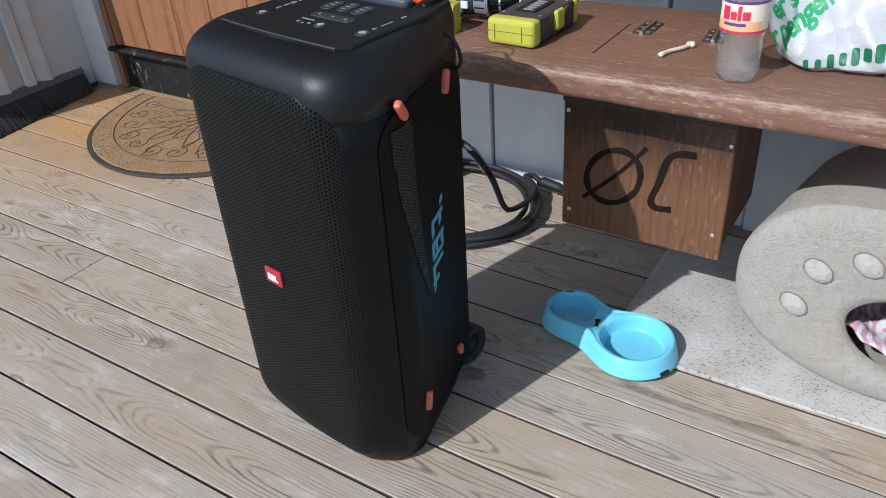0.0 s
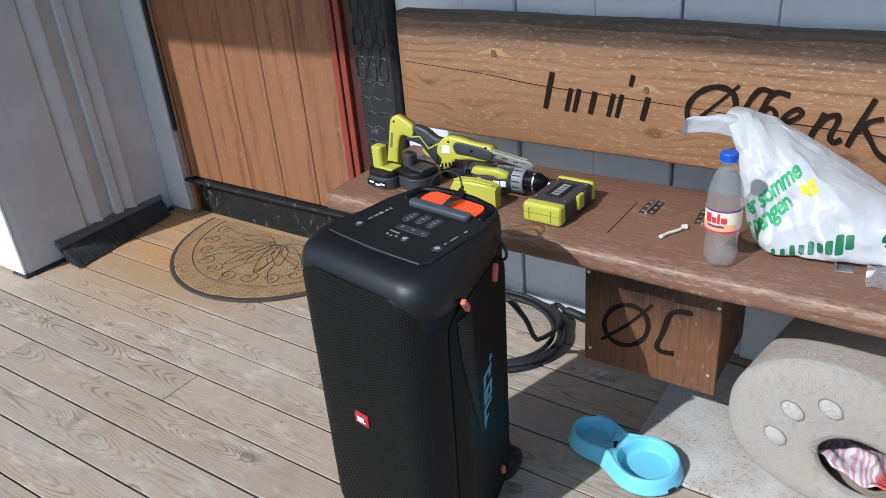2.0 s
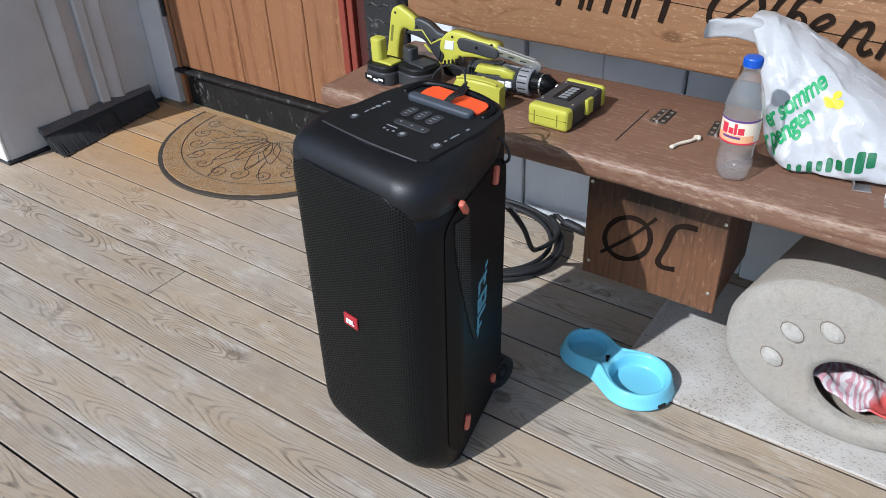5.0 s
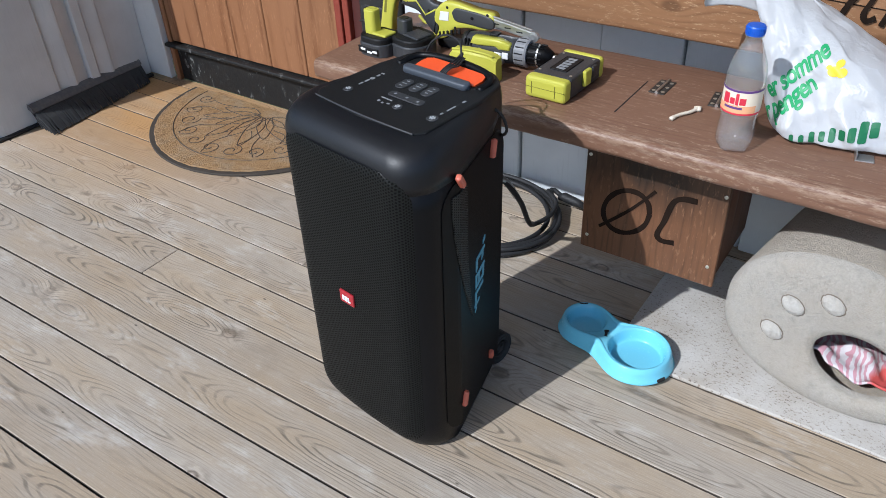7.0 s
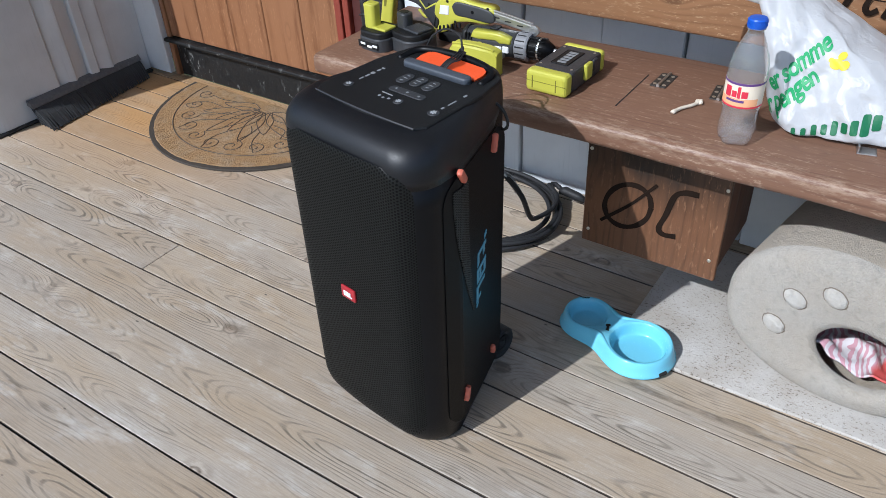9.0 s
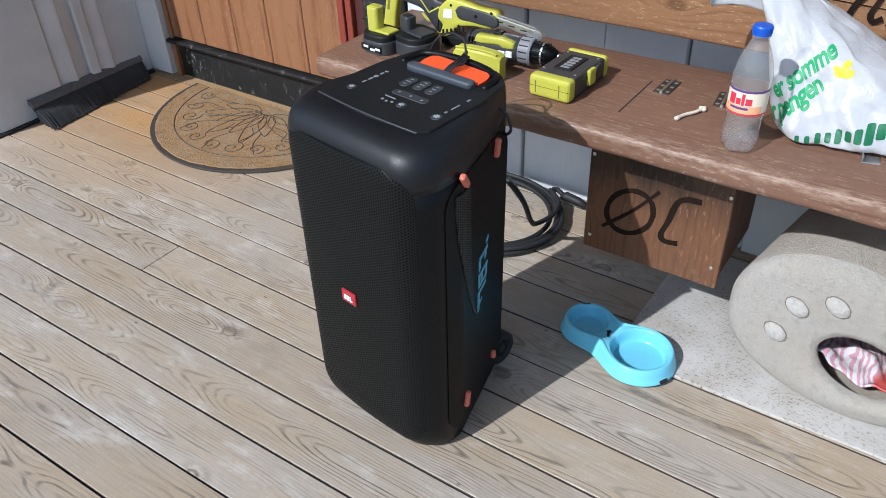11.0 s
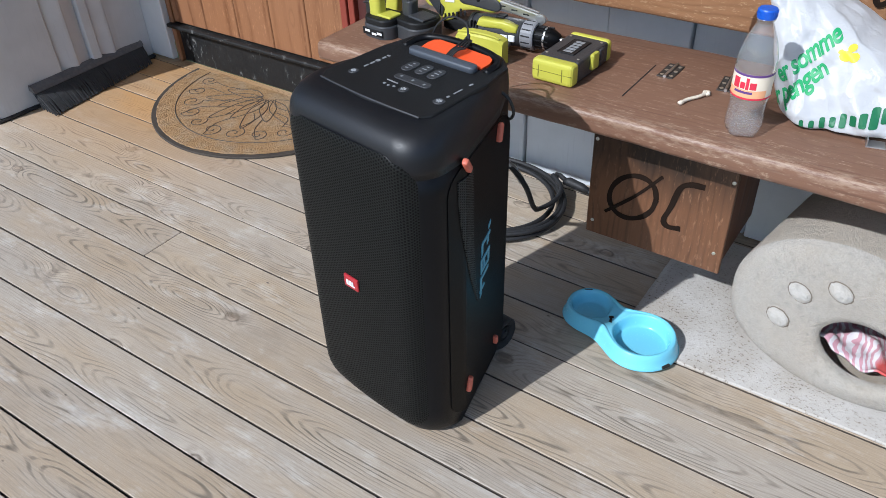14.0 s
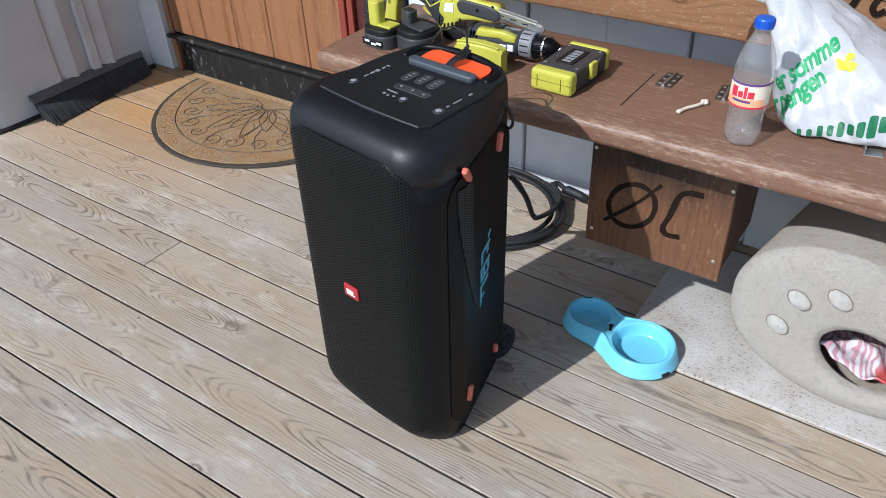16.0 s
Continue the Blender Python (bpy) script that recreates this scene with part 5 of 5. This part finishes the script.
lime_battery = battery("tool_battery", "dark tool battery with a lime contact stem", pose(-1.082, 1.388, SEAT, 0, 0, -6), lime_plastic, 0.047, 0.042, 0.032, 0.112)
part("sticker", box(-0.035, 0.030, -0.0435, -0.040, 0.006, 0.024, 0.001), matte_black, lime_battery)
for x, z in ((-0.026, 0.017), (-0.004, 0.012), (0.014, 0.016)):
    part("mark", box(x, x + 0.016, -0.0445, -0.0425, z - 0.003, z + 0.003, 0.0006), white_print, lime_battery)
grey_battery = battery("tool_battery", "dark grey tool battery with a raised contact stem", pose(-1.010, 1.420, SEAT, 0, 0, -14), grey_plastic, 0.058, 0.050, 0.044, 0.088)

# saw sheath
sheath = thing("blade_sheath", "lime plastic blade sheath standing on the seat", "sheath", pose(-0.808, 1.356, SEAT, 0, 0, 3))
sheath.scale = (1.0, 1.0, 0.86)
rows_out, rows_in = [], []
for i in range(15):
    t = i / 14
    x = -0.062 + 0.124 * t
    top = 0.066 + 0.010 * math.sin(math.pi * t) - (0.030 * max(0, 0.12 - t) / 0.12) - 0.006 * max(0, t - 0.9) / 0.1
    y = -0.008 * math.sin(math.pi * t)
    rows_out.append((x, y, top))
bm = loft([[(x, y, 0.0), (x, y, top * 0.9), (x, y + 0.006, top), (x, y + 0.026, top), (x, y + 0.028, 0.0)] for x, y, top in rows_out])
shell = part("shell", bm, lime_plastic, sheath, "lime plastic shell", smooth=False)
part("ridge", tube([(x, y + 0.004, top + 0.001) for x, y, top in rows_out[2:-1]], 0.003, 6), lime_plastic, shell)

# hinges, bone, bracket
dark_steel = plain("dark_steel", (0.05, 0.048, 0.045), 0.4, metal=0.5)


def butt_hinge(m):
    h = thing("butt_hinge", "small steel butt hinge lying open", "hinge", m, group="hinges on the bench")
    for s in (-1, 1):
        leaf = part("leaf", box(0.002 if s > 0 else -0.017, 0.017 if s > 0 else -0.002, -0.035, 0.035, 0.0, 0.0022, 0.0006), dark_steel, h)
        for y in (-0.024, 0.0, 0.024):
            part("hole", lathe([(0.0042, 0), (0.0042, 0.0006)], 10), screw_metal, leaf, m=pose(s * 0.0098, y, 0.0020))
    part("knuckle", tube([(0, -0.035, 0.0035), (0, 0.035, 0.0035)], 0.0034, 10), steel, h, "steel knuckle")
    return h


first_hinge = butt_hinge(pose(-0.433, 1.514, SEAT, 0, 0, -1))
copy_thing(first_hinge, pose(-0.312, 1.512, SEAT, 0, 0, 6))
bone = thing("chew_bone", "small pale chewed bone", "bone", pose(-0.348, 1.412, SEAT + 0.0046, 0, 0, 66))
bone.scale = (0.95, 0.72, 0.72)
part("shaft", tube(smooth_line([(-0.040, 0, 0), (-0.015, 0.003, 0.001), (0.015, -0.002, 0.001), (0.038, 0.002, 0)]), [0.0062] * 4 + [0.0048] * 17 + [0.006] * 4, 8), bone_white, bone, smooth=True)
part("knob", tube([(0.034, -0.008, 0.0), (0.041, 0.0, 0.001), (0.036, 0.011, 0.0)], [0.005, 0.0062, 0.005], 8), bone_white, bone, smooth=True)
clip = thing("metal_bracket", "small bent galvanised metal bracket", "bracket", pose(-0.024, 1.405, SEAT, 0, 0, 12))
part("foot", box(-0.016, 0.016, -0.014, 0.014, 0.0, 0.002, 0.0006), steel, clip)
part("arm", box(-0.016, -0.013, -0.012, 0.06, 0.002, 0.014, 0.0006), steel, clip)

# ---- bottle ----
def clear_plastic(name, tint, part_gloss=0.12):
    mat = bpy.data.materials.new(name)
    mat.use_nodes = True
    nt = mat.node_tree
    nt.nodes.remove(nt.nodes["Principled BSDF"])
    out = nt.nodes["Material Output"]
    clear, gloss, mix, facing, haze, mix2, white, both = (nt.nodes.new("ShaderNode" + k) for k in ("BsdfTransparent", "BsdfGlossy", "MixShader", "LayerWeight", "BsdfTranslucent", "MixShader", "BsdfDiffuse", "MixShader"))
    clear.inputs[0].default_value = (*tint, 1)
    gloss.inputs["Roughness"].default_value = 0.14
    haze.inputs[0].default_value = white.inputs[0].default_value = (0.8, 0.82, 0.84, 1)
    power, scale = nt.nodes.new("ShaderNodeMath"), nt.nodes.new("ShaderNodeMath")
    power.operation, scale.operation = "POWER", "MULTIPLY_ADD"
    power.inputs[1].default_value, scale.inputs[1].default_value, scale.inputs[2].default_value = 3.0, 0.75, 0.07
    nt.links.new(facing.outputs["Facing"], power.inputs[0])
    nt.links.new(power.outputs[0], scale.inputs[0])
    nt.links.new(scale.outputs[0], mix.inputs[0])
    mix2.inputs[0].default_value = part_gloss
    nt.links.new(haze.outputs[0], both.inputs[1])
    nt.links.new(white.outputs[0], both.inputs[2])
    nt.links.new(clear.outputs[0], mix2.inputs[1])
    nt.links.new(both.outputs[0], mix2.inputs[2])
    nt.links.new(mix2.outputs[0], mix.inputs[1])
    nt.links.new(gloss.outputs[0], mix.inputs[2])
    nt.links.new(mix.outputs[0], out.inputs[0])
    return mat


bottle = thing("soda_bottle", "empty clear plastic soda bottle with blue cap and orange label", "bottle", pose(-0.232, 1.338, SEAT))
bottle.scale = (1.0, 1.0, 0.95)
rings = []
for r, z, lobes in ((0.016, 0.004, 0.0), (0.024, 0.001, 0.35), (0.030, 0.004, 0.30), (0.0325, 0.014, 0.20), (0.0328, 0.030, 0.10), (0.031, 0.052, 0.03), (0.030, 0.064, 0), (0.0325, 0.078, 0), (0.0325, 0.128, 0), (0.0333, 0.134, 0),
                    (0.0325, 0.150, 0), (0.029, 0.170, 0), (0.023, 0.188, 0), (0.017, 0.202, 0), (0.0135, 0.211, 0), (0.0128, 0.216, 0), (0.0155, 0.218, 0), (0.0155, 0.220, 0), (0.0125, 0.2215, 0), (0.0125, 0.232, 0)):
    rings.append([Vector((r * (1 - lobes * 0.5 * (1 + math.cos(5 * a)) * 0.5) * math.cos(a), r * (1 - lobes * 0.5 * (1 + math.cos(5 * a)) * 0.5) * math.sin(a), z)) for a in (2 * math.pi * i / 50 for i in range(50))])
part("bottle_wall", loft(rings, (True, False)), clear_plastic("clear_pet", (0.985, 0.988, 0.99), 0.17), bottle, "clear thin plastic wall", smooth=True)
cap = part("cap", lathe([(0.0152, 0.2195), (0.0158, 0.2215), (0.0156, 0.234), (0.0145, 0.2365), (0.006, 0.237)], 40), blue_cap, bottle, "ribbed blue screw cap")
for i in range(30):
    a = 2 * math.pi * i / 30
    part("rib", box(0.0154, 0.0163, -0.0006, 0.0006, 0.2235, 0.234, 0, 1, pose(0, 0, 0, 0, 0, 12 * i)), blue_cap, cap)


def band(r, z0, z1, a0, a1, k=24):
    bm = bmesh.new()
    rows = [(bm.verts.new((r * math.cos(t), r * math.sin(t), z0)), bm.verts.new((r * math.cos(t), r * math.sin(t), z1))) for t in (radians(a0 + (a1 - a0) * i / k) for i in range(k + 1))]
    for a, b in zip(rows, rows[1:]):
        bm.faces.new((a[0], b[0], b[1], a[1]))
    return bm


label_orange = plain("label_orange", (0.82, 0.42, 0.22), 0.45)
label_pale = plain("label_pale", (0.80, 0.70, 0.55), 0.45)
label_red = plain("label_red", (0.62, 0.03, 0.06), 0.45)
label_violet = plain("label_violet", (0.12, 0.05, 0.20), 0.45)
label = part("label", band(0.0332, 0.080, 0.128, -192, 40, 36), label_pale, bottle, "paper label with red mark")
part("label_panel", band(0.0335, 0.0835, 0.098, -170, -30), label_orange, label)
part("label_stripe", band(0.0336, 0.1235, 0.128, -192, 40, 36), label_violet, label)
part("label_stripe", band(0.0336, 0.080, 0.0835, -192, 40, 36), label_red, label)
for a0, a1, z0, z1 in ((-135, -114, 0.099, 0.119), (-111, -96, 0.100, 0.112), (-94, -85, 0.099, 0.121), (-82, -64, 0.100, 0.113), (-128, -72, 0.091, 0.0955)):
    part("label_mark", band(0.0338, z0, z1, a0, a1, 5), label_red if z0 > 0.095 else label_violet, label)

# ---- carrier bag ----
from mathutils.bvhtree import BVHTree


def bag_plastic():
    """Thin white film that lets some light through."""
    n = Nodes("white_bag_film")
    f = n.noise(n.coord(), 40, 4, 0.6)
    crumple = n.voronoi(n.vec("ADD", n.coord(), n.vec("MULTIPLY", n.join(f, f, f), (0.03, 0.03, 0.03))), 26)
    col = n.mix(f, (0.53, 0.53, 0.54), (0.59, 0.59, 0.60))
    m = n.done(col, n.map(f, 0.3, 0.7, 0.28, 0.45), n.math("MULTIPLY_ADD", crumple, 2.2, f), 0.003, 0.45)
    nt = m.node_tree
    through_, both = nt.nodes.new("ShaderNodeBsdfTranslucent"), nt.nodes.new("ShaderNodeMixShader")
    through_.inputs[0].default_value = (0.85, 0.85, 0.85, 1)
    both.inputs[0].default_value = 0.2
    nt.links.new(n.bsdf.outputs[0], both.inputs[1])
    nt.links.new(through_.outputs[0], both.inputs[2])
    nt.links.new(both.outputs[0], nt.nodes["Material Output"].inputs[0])
    return m


bag = thing("carrier_bag", "crumpled white plastic carrier bag with green print", "plastic bag", pose(0, 0, 0))
profile = ((0.531, -0.195, 0.235, 1.402, 1.585), (0.540, -0.210, 0.240, 1.385, 1.600), (0.565, -0.222, 0.165, 1.392, 1.612), (0.600, -0.232, 0.085, 1.412, 1.622), (0.640, -0.244, 0.000, 1.440, 1.628),
           (0.680, -0.258, -0.085, 1.470, 1.630), (0.710, -0.276, -0.145, 1.500, 1.628), (0.732, -0.294, -0.195, 1.525, 1.622), (0.746, -0.304, -0.232, 1.545, 1.610), (0.755, -0.300, -0.258, 1.560, 1.598))
rings = []
N = 190
# folds: direction in x and z, how many a metre, depth
FOLDS = ((0.75, 0.66, 6.3, 0.026), (0.30, 0.95, 8.7, 0.014), (0.98, -0.17, 10.1, 0.014), (0.55, -0.83, 13.7, 0.010), (0.92, 0.40, 19.3, 0.007), (0.1, 1.0, 23.0, 0.005))
steps = []
for (a, b) in zip(profile, profile[1:]):
    for i in range(8):
        steps.append([p + (q - p) * i / 8 for p, q in zip(a, b)])
steps.append(list(profile[-1]))
for z, xa, xb, ya, yb in steps:
    ring = []
    cx, cy, hx, hy = (xa + xb) / 2, (ya + yb) / 2, (xb - xa) / 2, (yb - ya) / 2
    for i in range(N):
        t = 2 * math.pi * i / N
        c, s = math.cos(t), math.sin(t)
        x = cx + hx * math.copysign(abs(c) ** 0.85, c)
        y = cy + hy * math.copysign(abs(s) ** 0.75, s)
        if s < 0:         # the front foot recedes away from the bottle
            y += 0.16 * max(0.0, x + 0.19) * -s * max(0.0, min(1.0, (0.66 - z) / 0.10))
        # folds run from the gathered top down to the spread foot
        u = (x + 0.30) / max(0.05, (0.80 - z) * 1.6)
        fold = noise.noise(Vector((u * 7, z * 3, 4.0 if s < 0 else 9.0))) * 0.012 + noise.noise(Vector((x * 26, z * 22, y * 20))) * 0.008
        warp = 0.25 * noise.noise(Vector((x * 6, z * 6, 1.7)))
        crease = -0.016
        for ax, az, freq, deep in FOLDS:
            q = (ax * x + az * z) * freq + warp * freq * 0.12
            crease += deep * abs(2 * (q - math.floor(q + 0.5))) * (0.55 + 0.9 * noise.noise(Vector((x * 7 + freq, z * 7, 3.0))))
        k = min(1.0, hy / 0.05)
        ring.append(Vector((x + 0.3 * fold * c, min(y + (fold - crease) * k * (1 if s < 0 else -0.5), 1.636), max(0.5312, z + 0.5 * fold * k))))
    rings.append(ring)
bag_film = bag_plastic()
bm = loft(rings)
tree = BVHTree.FromBMesh(bm)
part("film", bm, bag_film, bag, "thin white crumpled film", smooth=True)
# the flat handle that sticks out to the side
hr = []
for i, (x, z, hw, hz) in enumerate(((-0.262, 0.722, 0.020, 0.022), (-0.285, 0.731, 0.017, 0.022), (-0.310, 0.736, 0.012, 0.020), (-0.335, 0.735, 0.009, 0.017), (-0.356, 0.735, 0.008, 0.019), (-0.366, 0.734, 0.005, 0.018), (-0.3665, 0.734, 0.002, 0.008))):
    ring = []
    for j in range(36):
        a = 2 * math.pi * j / 36
        y = hw * math.copysign(abs(math.cos(a)) ** 0.6, math.cos(a)) * (1 + 0.18 * math.sin(3 * a + 0.5 * i))
        ring.append(Vector((x + 0.10 * hz * math.sin(a), 1.56 - 0.012 * i + y, z + hz * math.copysign(abs(math.sin(a)) ** 0.7, math.sin(a)))))
    hr.append(ring)
part("bag_handle", loft(hr), bag_film, bag, "twisted film handle", smooth=True)
film_clear = clear_plastic("clear_film", (0.9, 0.92, 0.95), 0.3)
bm = bmesh.new()
bmesh.ops.create_grid(bm, x_segments=20, y_segments=12, size=1.0)
for v in bm.verts:
    x, y = v.co.x * 0.07, v.co.y * 0.045
    v.co = Vector((x, y, 0.016 + 0.018 * noise.noise(Vector((x * 30, y * 34, 1.0))) - 0.012 * abs(v.co.y)))
part("clear_wrap", bm, film_clear, bag, "clear crinkled wrap", m=pose(0.085, 1.395, SEAT, 0, 0, 8))


def print_on_bag(name, bm, material, m, label=""):
    """Lays a drawing in x and y on the bag's front, from the side that faces -y."""
    bmesh.ops.transform(bm, matrix=m, verts=bm.verts)
    bmesh.ops.triangulate(bm, faces=bm.faces[:])
    for _ in range(2):
        long = [e for e in bm.edges if e.calc_length() > 0.006]
        if long:
            bmesh.ops.subdivide_edges(bm, edges=long, cuts=1)
            bmesh.ops.triangulate(bm, faces=bm.faces[:])
    lost = []
    for v in bm.verts:
        hit = tree.ray_cast(Vector((v.co.x, 1.2, v.co.y)), Vector((0, 1, 0)))
        if hit[0] is None:
            lost.append(v)
        else:
            v.co = hit[0] + Vector((0, -0.0016, 0))
    bmesh.ops.delete(bm, geom=lost, context="VERTS")
    return part(name, bm, material, bag, label)


def squeezed(bm):
    bmesh.ops.scale(bm, vec=(0.70, 1.0, 1.0), verts=bm.verts)
    return bm


print_on_bag("slogan", squeezed(lettering("er somme", 0.044, 0.0, 0.15, 0.92, 0.0012)), green_print, pose(-0.206, 0.590, 0, 0, 0, 48), "green printed words")
print_on_bag("slogan", squeezed(lettering("or pengen", 0.044, 0.0, 0.15, 0.92, 0.0012)), green_print, pose(-0.210, 0.540, 0, 0, 0, 47), "green printed words")
mark = bmesh.new()
for x, y, r in ((-0.006, 0.0, 0.011), (0.006, -0.003, 0.009), (0.003, 0.011, 0.007), (-0.014, 0.007, 0.005)):
    mark.faces.new([mark.verts.new((x + r * math.cos(2 * math.pi * i / 14), y + 0.8 * r * math.sin(2 * math.pi * i / 14), 0)) for i in range(14)])
print_on_bag("yellow_mark", mark, yellow_print, pose(-0.108, 0.656, 0, 0, 0, 15), "yellow printed mark")
for i in range(9):            # the printed name as plain rounded blocks
    tall = 0.024 + 0.0018 * i
    b = bmesh.new()
    b.faces.new([b.verts.new((px, py, 0)) for px, py in rounded_outline(0.0036 + 0.0004 * i, tall / 2 * (1.0, 0.6, 0.75, 0.6, 0.75, 0.6, 0.7, 0.9, 0.65)[i], 0.0033, 3)])
    print_on_bag("name_bar", b, dark_green_print, pose(-0.146 + 0.0155 * i, 0.540 + 0.0050 * i, 0, 0, 0, 8), "dark green printed block")
ring_bm = bmesh.new()
for i in range(3):
    for k in range(6):
        a = radians(120 * i + 15 * k)
        add_box(ring_bm, -0.003, 0.003, -0.0025, 0.0025, -0.001, 0.001, 0, 1, pose(0.012 * math.cos(a), 0.012 * math.sin(a), 0, 0, 0, math.degrees(a)))
print_on_bag("ring_mark", ring_bm, dark_green_print, pose(0.042, 0.588, 0), "green ring of arrows")

# ---- pieces of deck and walls ----
random.seed(11)
# the boards by the deck's open side were laid a little askew: each joint has its own slant
TURNS = {-2: 0.2, -3: 0.5, -4: 0.8, -5: 1.1, -6: 1.4, -7: 1.6}


def slant(k):
    turn = [TURNS.get(i, 1.6 if i < -7 else 0.0) for i in (k - 1, k)]
    return math.tan(math.radians(sum(turn) / 2))


def joint_y(k, x):
    return min(1.14 + 0.124 * k + (x + 0.8) * slant(k), 1.818)


def plank(k, x0, x1):
    """A deck board between two joints, with a darker material on its sides."""
    turn = math.atan((slant(k) + slant(k + 1)) / 2)
    at = pose(-0.8, (joint_y(k, -0.8) + joint_y(k + 1, -0.8)) / 2, random.uniform(-0.0012, 0.0008), 0, 0, math.degrees(turn))
    bm = box(x0 + 0.001, x1 - 0.001, -1, 1, -0.028, 0.0, 0.0016, 1)
    back = at.inverted()
    for v in bm.verts:
        low, high = joint_y(k, v.co.x) + 0.0022, joint_y(k + 1, v.co.x) - 0.0022
        inset = (1 - abs(v.co.y)) * math.copysign(1, v.co.y)
        v.co.y = (high if v.co.y > 0 else low) - inset
        z = v.co.z
        v.co = back @ Vector((v.co.x, v.co.y, at.translation.z))
        v.co.z = z
    bm.normal_update()
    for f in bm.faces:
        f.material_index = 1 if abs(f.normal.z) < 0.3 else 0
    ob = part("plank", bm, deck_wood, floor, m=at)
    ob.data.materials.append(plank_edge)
    return ob


for k in range(-30, 6):
    cuts = {-2: [-4.5, -1.556, 2.6], -3: [-4.5, -2.19, 1.2, 2.6], 0: [-4.5, 0.9, 2.6], -1: [-4.5, -3.2, 2.6]}.get(k)
    if cuts is None:
        cuts = [-4.5, random.choice((-3.4, -3.1, 0.9, 1.4)), 2.6]
    for a, b in zip(cuts, cuts[1:]):
        plank(k, a, b)

seams = [-1.33, -1.088, -0.927, -0.70, -0.485, -0.27, -0.058, 0.157, 0.372, 0.587, 0.802, 1.02, 1.24, 1.46, 1.68, 1.9, 2.12, 2.34, 2.6]
for i, (a, b) in enumerate(zip(seams, seams[1:])):
    proud = 0.010 if i % 2 else 0.0
    part("siding_board", box(a + 0.002, b - 0.002, 1.802 - proud, 1.822, 0.0, 2.4, 0.003), sky_lit_siding, wall_back)
WALL_X = -2.626
for outline in (((1.1175, 0.006), (1.140, 0.010), (1.380, 0.010), (1.386, 0.004)),
                ((1.3865, -0.008), (1.396, -0.002), (1.420, 0.007), (1.444, 0.013), (1.452, 0.013), (1.458, 0.008), (1.484, 0.000), (1.512, -0.010)),
                ((1.5125, 0.004), (1.517, 0.011), (1.548, 0.013), (1.5535, 0.008)),
                ((1.5545, 0.000), (1.575, 0.006), (1.602, 0.013), (1.610, 0.013), (1.617, 0.007), (1.640, 0.004), (1.772, 0.004))):
    face_line = [(WALL_X + d, y) for y, d in outline]
    bm = prism([(WALL_X - 0.02, outline[0][0])] + face_line + [(WALL_X - 0.02, outline[-1][0])], 0.0125, 2.4)
    part("siding_board", bm, siding, wall_left)
